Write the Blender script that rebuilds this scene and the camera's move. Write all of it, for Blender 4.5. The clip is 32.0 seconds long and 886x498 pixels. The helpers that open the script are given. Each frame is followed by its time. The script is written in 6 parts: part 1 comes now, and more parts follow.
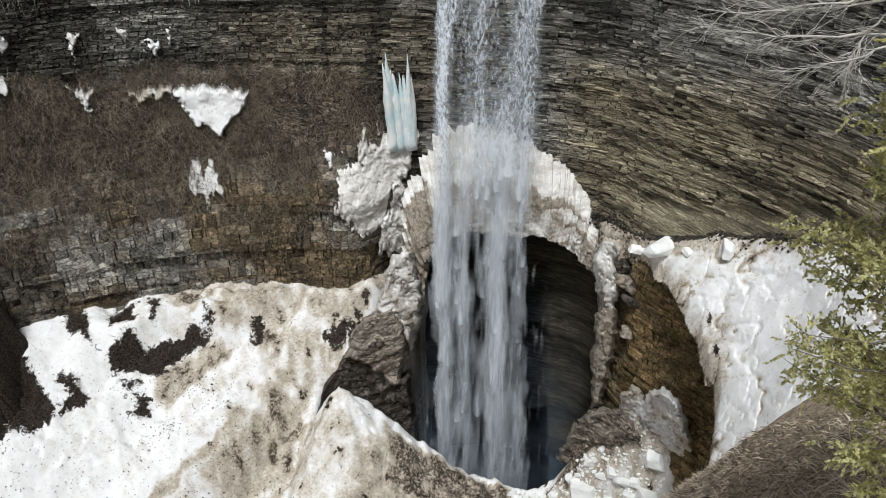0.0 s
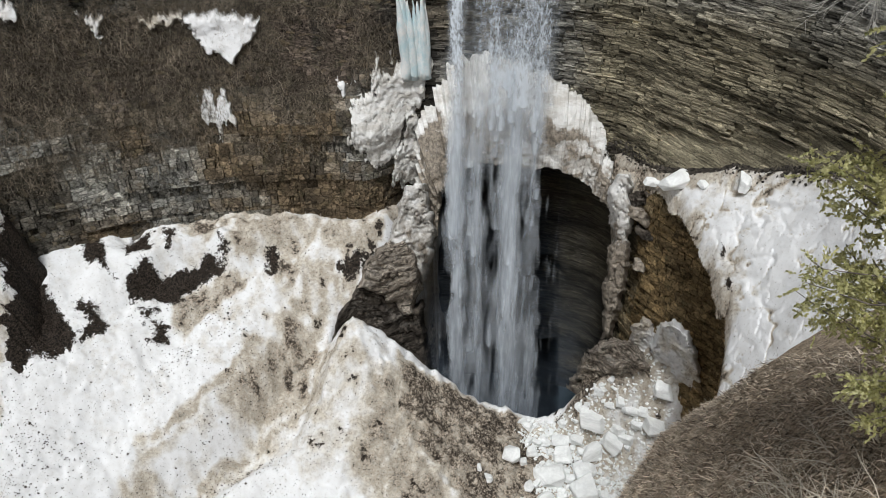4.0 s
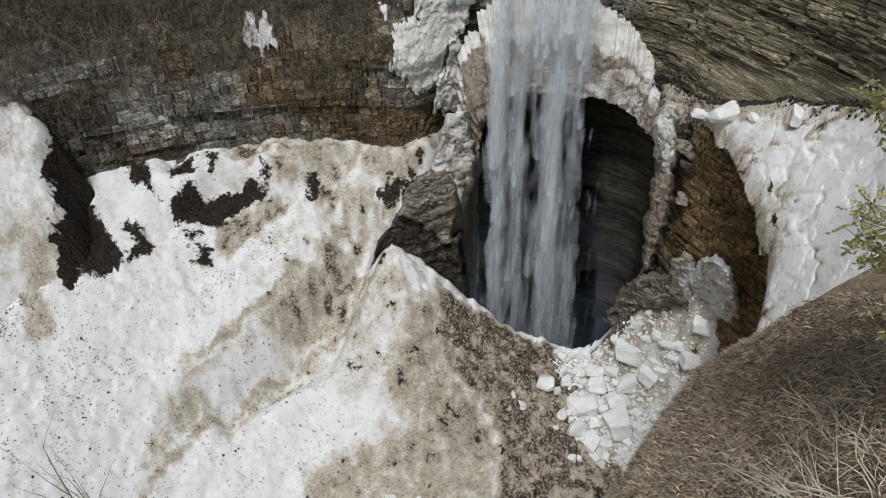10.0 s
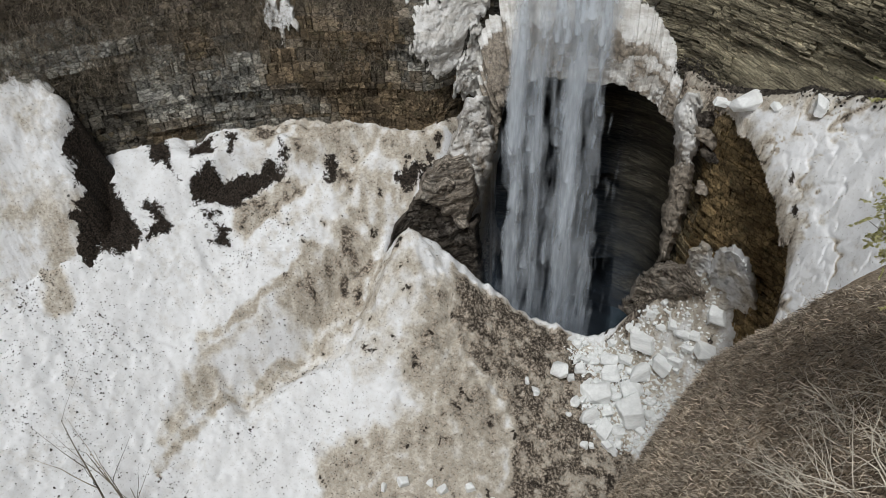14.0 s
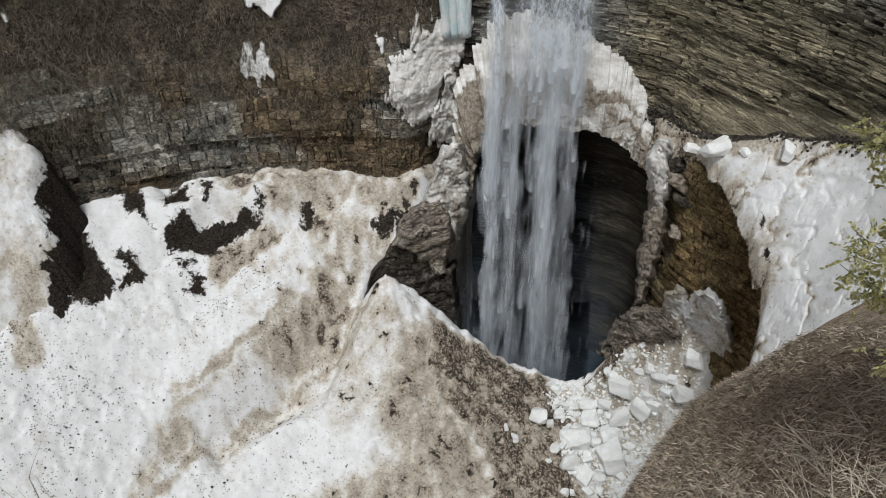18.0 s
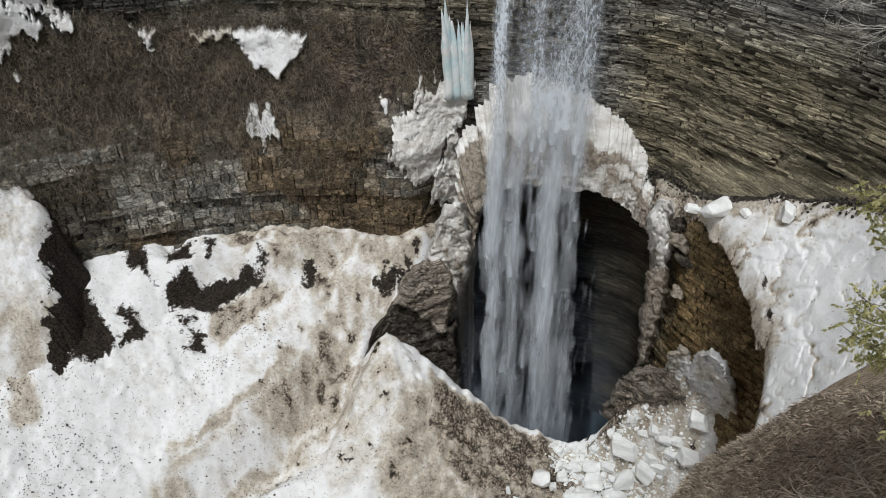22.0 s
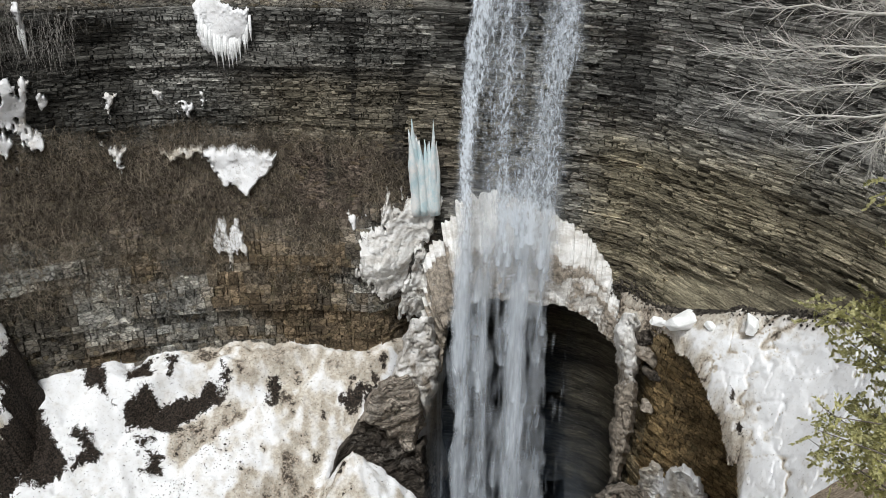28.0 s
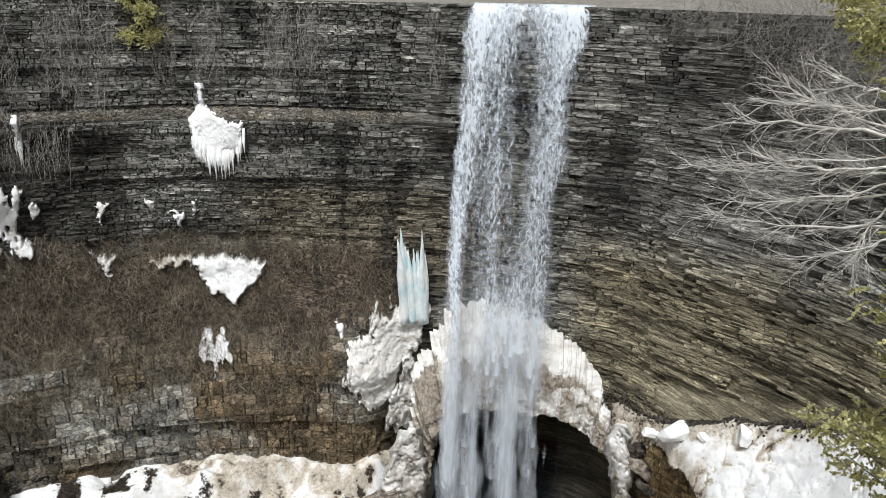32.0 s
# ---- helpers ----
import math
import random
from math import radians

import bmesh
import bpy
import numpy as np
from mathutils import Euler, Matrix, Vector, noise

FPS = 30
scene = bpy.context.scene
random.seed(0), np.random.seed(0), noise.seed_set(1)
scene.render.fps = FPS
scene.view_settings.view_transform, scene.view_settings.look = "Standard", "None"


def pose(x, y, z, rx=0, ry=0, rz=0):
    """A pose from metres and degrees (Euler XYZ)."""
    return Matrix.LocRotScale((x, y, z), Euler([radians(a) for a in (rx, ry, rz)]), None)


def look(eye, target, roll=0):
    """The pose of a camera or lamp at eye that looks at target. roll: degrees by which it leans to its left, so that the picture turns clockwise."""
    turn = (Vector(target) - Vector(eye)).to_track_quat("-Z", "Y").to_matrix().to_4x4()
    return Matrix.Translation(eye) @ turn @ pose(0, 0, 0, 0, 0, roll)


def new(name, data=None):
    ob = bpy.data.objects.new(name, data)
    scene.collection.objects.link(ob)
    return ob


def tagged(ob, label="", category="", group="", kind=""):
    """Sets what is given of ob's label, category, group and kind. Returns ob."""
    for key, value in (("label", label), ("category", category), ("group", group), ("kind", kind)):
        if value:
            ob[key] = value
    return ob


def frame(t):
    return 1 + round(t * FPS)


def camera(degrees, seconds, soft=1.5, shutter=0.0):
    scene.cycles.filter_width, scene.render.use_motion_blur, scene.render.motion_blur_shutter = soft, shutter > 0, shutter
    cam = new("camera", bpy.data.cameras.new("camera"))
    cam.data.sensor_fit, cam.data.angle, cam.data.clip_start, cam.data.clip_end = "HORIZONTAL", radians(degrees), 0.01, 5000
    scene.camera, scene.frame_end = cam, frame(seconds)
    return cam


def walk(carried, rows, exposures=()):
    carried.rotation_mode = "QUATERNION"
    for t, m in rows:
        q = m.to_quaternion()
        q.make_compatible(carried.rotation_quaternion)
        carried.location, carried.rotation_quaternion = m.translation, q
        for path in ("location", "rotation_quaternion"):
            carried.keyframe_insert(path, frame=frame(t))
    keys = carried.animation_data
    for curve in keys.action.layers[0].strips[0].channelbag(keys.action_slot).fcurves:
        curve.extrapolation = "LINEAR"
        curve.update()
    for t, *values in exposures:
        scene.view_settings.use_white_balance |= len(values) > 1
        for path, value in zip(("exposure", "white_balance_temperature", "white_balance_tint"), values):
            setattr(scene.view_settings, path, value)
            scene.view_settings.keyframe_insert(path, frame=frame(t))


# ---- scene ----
EYE = Vector((0.0, 0.0, 42.2))
cam = camera(58.93, 32.0, soft=0.7)
# seconds, yaw to the right, pitch, lean to the right (degrees)
PATH = [
    (0, 0.00, -31.06, 0.14), (0.5, -0.30, -31.62, 0.19), (1, -0.60, -32.66, 0.36), (1.5, -0.67, -33.60, 0.33),
    (2, -0.87, -34.49, 0.37), (2.5, -0.97, -34.98, 0.42), (3, -1.09, -35.09, 0.43), (3.5, -1.12, -35.47, 0.41),
    (5.5, -1.39, -37.99, 0.55), (6, -1.67, -38.47, 0.67), (6.5, -1.85, -38.98, 0.77), (7, -1.88, -39.38, 0.81),
    (7.5, -1.96, -39.63, 0.84), (8, -2.13, -39.86, 0.82), (8.5, -2.53, -40.28, 1.13), (9, -3.26, -40.60, 1.33),
    (9.5, -4.12, -40.98, 1.38), (10, -4.87, -41.14, 1.42), (10.5, -5.47, -41.44, 1.53), (11, -5.90, -41.74, 1.67),
    (11.5, -6.19, -41.81, 1.70), (12, -6.53, -42.10, 1.59), (12.5, -6.60, -42.33, 1.48), (13, -6.66, -42.43, 1.35),
    (13.5, -6.61, -42.46, 1.35), (14, -6.45, -42.24, 1.31), (14.5, -6.26, -41.84, 1.34), (16.5, -4.77, -40.42, 0.64),
    (17, -4.47, -39.73, 0.63), (17.5, -4.37, -39.48, 0.54), (18, -4.13, -38.93, 0.42), (18.5, -4.00, -38.57, 0.29),
    (19, -3.93, -38.31, 0.24), (19.5, -3.92, -37.55, 0.18), (20, -4.12, -36.85, 0.30), (20.5, -4.26, -36.42, 0.44),
    (21, -4.34, -35.92, 0.39), (21.5, -4.45, -35.26, 0.31), (22, -4.29, -34.69, 0.18), (22.5, -4.05, -34.11, 0.02),
    (23, -3.85, -33.46, -0.02), (23.5, -3.66, -32.75, -0.21), (24, -3.46, -32.07, -0.23), (24.5, -3.23, -31.56, -0.31),
    (25, -2.84, -30.83, -0.49), (25.5, -2.50, -30.13, -0.70), (27.5, -1.94, -27.22, -0.89), (28, -1.69, -26.34, -0.86),
    (28.5, -1.55, -25.82, -0.89), (29, -1.51, -25.14, -0.91), (29.5, -1.40, -24.13, -0.96), (30, -1.30, -23.26, -1.01),
    (30.5, -1.08, -22.39, -1.23), (31, -0.89, -21.08, -1.36), (31.5, -0.98, -19.46, -1.26), (32, -0.97, -18.40, -1.20),
]
# how the carried camera sways: seconds, metres sideways, metres up
SWAY = ((0, 0.075, 0.01), (3, 0.054, 0.03), (6, 0.02, -0.02), (9, 0.02, -0.02), (12, -0.01, -0.054), (16.5, -0.043, -0.01), (21, -0.043, 0.02), (24, -0.01, 0.054), (28.5, 0.043, 0.043), (32, 0.06, 0.04))
rows = []
for t, yaw, pitch, lean in PATH:
    side, rise = (float(np.interp(t, [s[0] for s in SWAY], [s[k] for s in SWAY])) for k in (1, 2))
    a, b = radians(yaw), radians(pitch)
    way = Vector((math.sin(a) * math.cos(b), math.cos(a) * math.cos(b), math.sin(b)))
    rows.append((t, look(EYE + Vector((side, 0, rise)), EYE + Vector((side, 0, rise)) + way * 10, -lean)))
walk(cam, rows, exposures=((0.0, -0.26), (6.0, -0.51), (13.0, -0.70), (20.0, -0.58), (26.0, -0.38), (32.0, 0.02)))

# ---- overcast daylight
world = bpy.data.worlds.new("world")
scene.world = world
world.use_nodes = True
wn = world.node_tree
sky = wn.nodes.new("ShaderNodeTexSky")
sky.sky_type = "NISHITA"
sky.sun_disc = False
sky.sun_elevation, sky.sun_rotation = radians(48), radians(200)
sky.air_density, sky.dust_density, sky.ozone_density = 1.0, 4.0, 1.0
bg = wn.nodes["Background"]
bg.inputs["Strength"].default_value = 0.085
mixer = wn.nodes.new("ShaderNodeMixRGB")
mixer.inputs[0].default_value = 0.75
grey = wn.nodes.new("ShaderNodeRGBToBW")
wn.links.new(sky.outputs[0], grey.inputs[0])
wn.links.new(sky.outputs[0], mixer.inputs[1])
wn.links.new(grey.outputs[0], mixer.inputs[2])
wn.links.new(mixer.outputs[0], bg.inputs["Color"])
sun = new("sun", bpy.data.lights.new("sun", "SUN"))
sun.data.energy, sun.data.angle, sun.data.color = 3.4, radians(12), (0.97, 0.985, 0.985)
sun.matrix_world = look((0, 0, 100), (8, 46, 0))


# ---- numeric helpers
def lattice(ix, iy, iz, seed):
    h = (ix * 374761393 + iy * 668265263 + iz * 2147483647 + seed * 1274126177) & 0xFFFFFFFF
    h = ((h ^ (h >> 13)) * 1103515245) & 0xFFFFFFFF
    h = (h ^ (h >> 16)) & 0xFFFF
    return h / 65535.0


def vnoise(x, y, z=0.0, seed=0):
    """Smooth value noise between 0 and 1."""
    x, y, z = np.broadcast_arrays(np.asarray(x, float), np.asarray(y, float), np.asarray(z, float))
    fx, fy, fz = np.floor(x), np.floor(y), np.floor(z)
    ix, iy, iz = fx.astype(np.int64), fy.astype(np.int64), fz.astype(np.int64)
    u, v, w = x - fx, y - fy, z - fz
    u, v, w = u * u * (3 - 2 * u), v * v * (3 - 2 * v), w * w * (3 - 2 * w)
    out = 0
    for dx in (0, 1):
        for dy in (0, 1):
            for dz in (0, 1):
                k = (u if dx else 1 - u) * (v if dy else 1 - v) * (w if dz else 1 - w)
                out = out + k * lattice(ix + dx, iy + dy, iz + dz, seed)
    return out


def fbm(x, y, z=0.0, octaves=4, seed=0, gain=0.5):
    """Layered noise, about -1 to 1."""
    total, amp, norm = 0, 1.0, 0
    for o in range(octaves):
        k = 2.03 ** o
        total = total + amp * (vnoise(np.asarray(x) * k + 11.3 * o, np.asarray(y) * k, np.asarray(z) * k + 5.1 * o, seed + o) * 2 - 1)
        norm += amp
        amp *= gain
    return total / norm * 1.5


def smooth(a, b, x):
    k = np.clip((np.asarray(x, float) - a) / (b - a), 0, 1)
    return k * k * (3 - 2 * k)


def blob(x, y, cx, cy, rx, ry, turn=0.0):
    """A soft hill of height 1 with half widths rx, ry, turned by degrees."""
    c, s = math.cos(radians(turn)), math.sin(radians(turn))
    dx, dy = x - cx, y - cy
    return np.exp(-(((dx * c + dy * s) / rx) ** 2 + ((-dx * s + dy * c) / ry) ** 2))


def mesh_of(name, verts, faces, cols=None, smooth_shade=True):
    me = bpy.data.meshes.new(name)
    verts = np.asarray(verts, np.float32)
    faces = np.asarray(faces, np.int32)
    n = faces.shape[1]
    me.vertices.add(len(verts))
    me.vertices.foreach_set("co", verts.ravel())
    me.loops.add(faces.size)
    me.loops.foreach_set("vertex_index", faces.ravel())
    me.polygons.add(len(faces))
    me.polygons.foreach_set("loop_start", np.arange(0, faces.size, n, dtype=np.int32))
    me.polygons.foreach_set("loop_total", np.full(len(faces), n, np.int32))
    me.polygons.foreach_set("use_smooth", np.full(len(faces), smooth_shade))
    if cols is not None:
        attr = me.color_attributes.new("tone", "FLOAT_COLOR", "POINT")
        full = np.ones((len(verts), 4), np.float32)
        full[:, :cols.shape[1]] = cols
        attr.data.foreach_set("color", full.ravel())
    me.update(calc_edges=True)
    me.validate()
    return me


def grid_faces(nu, nv, keep=None):
    i = np.arange(nu - 1)[:, None] * nv + np.arange(nv - 1)[None, :]
    f = np.stack([i, i + nv, i + nv + 1, i + 1], -1).reshape(-1, 4)
    return f if keep is None else f[keep.reshape(-1)]


def polar(az, dist):
    a = np.radians(az)
    return np.sin(a) * dist, np.cos(a) * dist


def part(name, data, material, parent=None, label=""):
    """One mesh object, from a bmesh or a mesh, under a thing or a part."""
    if isinstance(data, bmesh.types.BMesh):
        me = bpy.data.meshes.new(name)
        data.to_mesh(me)
        data.free()
    else:
        me = data
    if material and not me.materials:
        me.materials.append(material)
    ob = new(name, me)
    if parent:
        ob.parent = parent
    if label:
        ob["label"] = label
    return ob


class Node:
    """Short hand to write node materials."""

    def __init__(self, name):
        self.m = bpy.data.materials.new(name)
        self.m.use_nodes = True
        self.t = self.m.node_tree
        self.b = self.t.nodes["Principled BSDF"]
        self.coord = self.t.nodes.new("ShaderNodeTexCoord").outputs["Object"]

    def link(self, a, b):
        self.t.links.new(a, b)

    def put(self, socket, v):
        if isinstance(v, bpy.types.NodeSocket):
            self.link(v, socket)
        else:
            socket.default_value = v

    def noise(self, scale, detail=4, rough=0.6, stretch=(1, 1, 1), color=False):
        mp = self.t.nodes.new("ShaderNodeMapping")
        mp.inputs["Scale"].default_value = stretch
        self.link(self.coord, mp.inputs["Vector"])
        n = self.t.nodes.new("ShaderNodeTexNoise")
        n.inputs["Scale"].default_value, n.inputs["Detail"].default_value, n.inputs["Roughness"].default_value = scale, detail, rough
        self.link(mp.outputs[0], n.inputs["Vector"])
        return n.outputs["Color" if color else "Fac"]

    def voronoi(self, scale, stretch=(1, 1, 1), feature="F1", out="Distance"):
        mp = self.t.nodes.new("ShaderNodeMapping")
        mp.inputs["Scale"].default_value = stretch
        self.link(self.coord, mp.inputs["Vector"])
        n = self.t.nodes.new("ShaderNodeTexVoronoi")
        n.feature = feature
        n.inputs["Scale"].default_value = scale
        self.link(mp.outputs[0], n.inputs["Vector"])
        return n.outputs[out]

    def ramp(self, fac, stops):
        r = self.t.nodes.new("ShaderNodeValToRGB")
        el = r.color_ramp.elements
        for i, (p, c) in enumerate(stops):
            e = el[i] if i < 2 else el.new(p)
            e.position = p
            e.color = (c, c, c, 1) if isinstance(c, (int, float)) else (*c, 1)
        self.link(fac, r.inputs[0])
        return r.outputs[0]

    def math(self, op, a, b=0.0, clamp=False):
        n = self.t.nodes.new("ShaderNodeMath")
        n.operation, n.use_clamp = op, clamp
        self.put(n.inputs[0], a)
        self.put(n.inputs[1], b)
        return n.outputs[0]

    def mix(self, fac, a, b, kind="MIX"):
        n = self.t.nodes.new("ShaderNodeMixRGB")
        n.blend_type = kind
        self.put(n.inputs[0], fac)
        for s, v in ((n.inputs[1], a), (n.inputs[2], b)):
            self.put(s, v if isinstance(v, bpy.types.NodeSocket) else (*v, 1))
        return n.outputs[0]

    def attr(self, out="Color", name="tone"):
        n = self.t.nodes.new("ShaderNodeAttribute")
        n.attribute_name = name
        return n.outputs[out]

    def random(self):
        return self.t.nodes.new("ShaderNodeObjectInfo").outputs["Random"]

    def island(self):
        return self.t.nodes.new("ShaderNodeNewGeometry").outputs["Random Per Island"]

    def bump(self, height, strength=0.5, dist=0.05, under=None):
        n = self.t.nodes.new("ShaderNodeBump")
        n.inputs["Strength"].default_value, n.inputs["Distance"].default_value = strength, dist
        self.link(height, n.inputs["Height"])
        if under is not None:
            self.link(under, n.inputs["Normal"])
        return n.outputs[0]

    def done(self, color, rough=0.8, normal=None, **more):
        self.put(self.b.inputs["Base Color"], color if isinstance(color, bpy.types.NodeSocket) else (*color, 1))
        self.put(self.b.inputs["Roughness"], rough)
        self.b.inputs["Specular IOR Level"].default_value = 0.12 if rough > 0.55 else 0.5
        if normal is not None:
            self.link(normal, self.b.inputs["Normal"])
        for k, v in more.items():
            self.put(self.b.inputs[k.replace("_", " ")], v)
        return self.m


# ---- the shape of the gorge: bowl wall, floor, right-hand bank
RIM = ((-180, 3.2), (-165, 10), (-152, 40), (-140, 60), (-120, 52), (-80, 47), (-60, 45), (-45, 45), (-33, 45), (-20, 44.5), (-10, 43), (-4, 41.6), (0, 40.6),
       (5, 40), (9, 39.8), (14, 38.5), (18, 37.3), (23.4, 35.2), (28, 33.4), (33, 31), (40, 27), (50, 22), (65, 18), (80, 14), (100, 10), (125, 6), (150, 4), (180, 3.2))
_A = np.linspace(-180, 180, 721)
_R = np.interp(_A, [a for a, d in RIM], [d for a, d in RIM])
_R = np.convolve(np.pad(_R, 6, mode="edge"), np.ones(13) / 13, "valid")
LIP = 41.5


def wall_dist(az, z):
    """How far the cliff face stands from the viewpoint, seen in plan."""
    az, z = np.broadcast_arrays(np.asarray(az, float), np.asarray(z, float))
    left = 1 - smooth(-9, 0, az)
    right = smooth(12, 20, az)
    d = np.interp(az, _A, _R)
    d = d - left * (0.5 * smooth(36.2, 35.4, z) + 2.6 * smooth(28.8, 21.2, z) + 0.25 * smooth(21, 15, z))
    d = d - right * (0.9 * smooth(36, 26, z) + 1.0 * smooth(26, 20, z))
    mid = smooth(-8, -3, az) * (1 - smooth(13, 17, az))
    d = d + mid * 0.6 * smooth(40, 30, z) + mid * 1.0 * smooth(21, 17, z)
    return d


def face_dist(az, z):
    """The cliff face with its bulges and hollows."""
    return wall_dist(az, z) - 0.35 * fbm(np.radians(az) * 38 * 0.3, np.asarray(z) * 0.5, 0, 3, 71)


def poly_mask(x, y, pts, soft):
    """1 inside the outline pts, 0 outside, with a soft edge."""
    pts = np.array(pts, float)
    inside = np.zeros(x.shape, bool)
    dist = np.full(x.shape, 1e9)
    for (x0, y0), (x1, y1) in zip(pts, np.roll(pts, -1, 0)):
        hit = ((y0 > y) != (y1 > y)) & (x < (x1 - x0) * (y - y0) / (y1 - y0 + 1e-9) + x0)
        inside ^= hit
        k = np.clip(((x - x0) * (x1 - x0) + (y - y0) * (y1 - y0)) / ((x1 - x0) ** 2 + (y1 - y0) ** 2 + 1e-9), 0, 1)
        dist = np.minimum(dist, np.hypot(x - x0 - k * (x1 - x0), y - y0 - k * (y1 - y0)))
    return smooth(-soft, soft, np.where(inside, dist, -dist))


PIT = (3.2, 39.6, 7.7, 5.9)
# the cleft between the tip of the ice cone and the dark ice wall, in plan
NOTCH = ((-7.28, 33.8), (-6.76, 35.16), (-5.94, 35.7), (-5.25, 36.0), (-4.37, 36.1), (-2.5, 36.6), (-1.0, 37.5), (-1.0, 34.6), (-4.4, 33.9), (-5.1, 33.75), (-5.75, 33.7), (-6.6, 33.78))
GULLY = ((-7.3, 33.3), (-8.4, 31.2), (-9.6, 28.9), (-11.6, 28.2), (-14.2, 25.6))


def stroke(x, y, pts, width):
    dist = np.full(np.shape(x), 1e9)
    for (x0, y0), (x1, y1) in zip(pts, pts[1:]):
        k = np.clip(((x - x0) * (x1 - x0) + (y - y0) * (y1 - y0)) / ((x1 - x0) ** 2 + (y1 - y0) ** 2), 0, 1)
        dist = np.minimum(dist, np.hypot(x - x0 - k * (x1 - x0), y - y0 - k * (y1 - y0)))
    return smooth(width, 0, dist)


def pit_k(x, y):
    """Below 1 inside the plunge pit, above 1 outside."""
    cx = PIT[0] + 0.6 * (y - 37)
    return (np.abs((x - cx) / PIT[2]) ** 5 + np.abs((y - PIT[1]) / PIT[3]) ** 5) ** 0.2


def floor_z(x, y, rough=True):
    """Height of the snow and ice floor of the bowl."""
    x, y = np.asarray(x, float), np.asarray(y, float)
    d, az = np.hypot(x, y), np.degrees(np.arctan2(x, y))
    zl = 16.2 - (41.5 - d) * 0.74
    base = wall_dist(az, 16.0)
    zl = zl + 0.74 * np.clip(41.5 - base, -1, 2.4) * smooth(35.5, 38.5, d)
    zl = 1.5 + np.log1p(np.exp((zl - 1.5) / 1.5)) * 1.5
    zl = np.minimum(zl, 17.0)
    zr = 2.0 + 0.17 * np.maximum(d - 24, 0)
    s = smooth(-9.5, 5.5, az - 0.9 * np.maximum(d - 35, 0))
    z = zl * (1 - s) + zr * s
    # crater rim of the ice cone, the snow ridge beside it and the gully between them
    z = z + 1.3 * blob(x, y, -5.7, 33.4, 2.4, 1.7, 20) + 1.3 * blob(x, y, -1.0, 33.9, 3.2, 1.3, 10) + 0.6 * blob(x, y, 3.8, 35.0, 3.0, 1.0)
    z = z - 1.9 * blob(x, y, -9.6, 30.8, 1.0, 5.0, -38) - 0.9 * blob(x, y, -14.5, 26.5, 0.8, 3.5, -45) + 1.0 * blob(x, y, -13.4, 31.0, 2.0, 6.0, -40) + 1.4 * blob(x, y, -5.8, 29.8, 2.2, 4.2, -8)
    # the fluted cone itself, its tip behind the rim, and the sharp valley on its flank
    tip = np.hypot(x + 5.75, (y - 33.45) * 0.95)
    turn = np.arctan2(x + 5.75, 33.6 - y)
    flute = 0.12 * fbm(turn * 5, tip * 1.4, 1, 4, 29) + 0.07 * np.sin(tip * 7 + 5 * fbm(turn * 3, tip * 0.6, 2, 3, 30)) * smooth(0.4, 1.2, tip) if rough else 0
    cone = 13.15 - 1.05 * tip + 0.022 * tip * tip + flute
    over = np.clip(cone - z + 0.35, 0, None)
    z = z + np.where(y < 34.2, over * over / (over + 0.35), 0)
    z = z - 0.75 * stroke(x, y, GULLY, 1.3)
    # foot of the left wall: a bench with a step below it
    z = z + 1.2 * smooth(38.5, 39.8, d + 0.6 * np.sin(x * 0.9)) * (1 - smooth(-8, -4, az)) * smooth(-33, -26, az)
    z = z + 0.7 * blob(x, y, -22, 30, 4, 3) + 1.0 * blob(x, y, -24, 24, 5, 4)
    # ice mound at the far side of the outlet
    z = z + 10.0 * blob(x, y, 12.9, 32.6, 2.6, 1.9, 12) + 4.4 * blob(x, y, 9.0, 33.3, 2.4, 1.4, -10)
    z = z + (0.9 * fbm(x * 0.8, y * 0.8, 3, 4, 27) * blob(x, y, 11, 33, 4, 2.5) if rough else 0)
    z = np.minimum(z, 16.3 + 0.25 * fbm(x * 0.4, y * 0.4, 2, 2, 25)) if rough else np.minimum(z, 16.3)
    k = pit_k(x, y)
    if rough:
        k = k + 0.035 * fbm(x * 0.5, y * 0.5, 0, 4, 3)
        lump = fbm(x * 0.22, y * 0.22, 0, 3, 21) * 0.35 + fbm(x * 0.9, y * 0.9, 0, 4, 22) * 0.18 + fbm(x * 3.1, y * 3.1, 0, 3, 23) * 0.06
        crust = np.abs(fbm(x * 1.3, y * 1.3, 4, 5, 24, 0.6))
        clods = blob(x, y, -0.5, 29.5, 6.5, 4.5)
        z = z - clods * 0.5 * np.abs(fbm(x * 1.7, y * 1.7, 6, 5, 28, 0.65))
        z = z + lump - 0.22 * crust * (0.4 + vnoise(x * 0.3, y * 0.3, 2, 26))
    pit = np.maximum(smooth(1.02, 0.95, k), poly_mask(x, y, NOTCH, 0.12))
    return z * (1 - pit) - 0.3 * pit


def bank_x(y, z, rough=True):
    """The steep earth bank on the right: its x for a y and a height."""
    xc = np.interp(z, [-2, 6, 16, 23, 27, 32, 40], [3.6, 6.1, 8.3, 9.3, 9.8, 10.6, 12.5])
    yc = np.interp(z, [-2, 6, 16, 23, 27, 32, 40], [23.2, 22.6, 22.3, 18.8, 15.2, 11.0, 6.0])
    dy = np.asarray(y, float) - yc
    soft = np.sqrt(dy * dy + 1.2)
    x = xc + 0.42 * (dy - soft) / 2 + 1.5 * (dy + soft) / 2
    if rough:
        x = x + 0.3 * fbm(np.asarray(y) * 0.3, np.asarray(z) * 0.3, 1.7, 3, 41) + 0.13 * fbm(np.asarray(y) * 1.8, np.asarray(z) * 1.8, 0, 5, 42, 0.65)
    return x


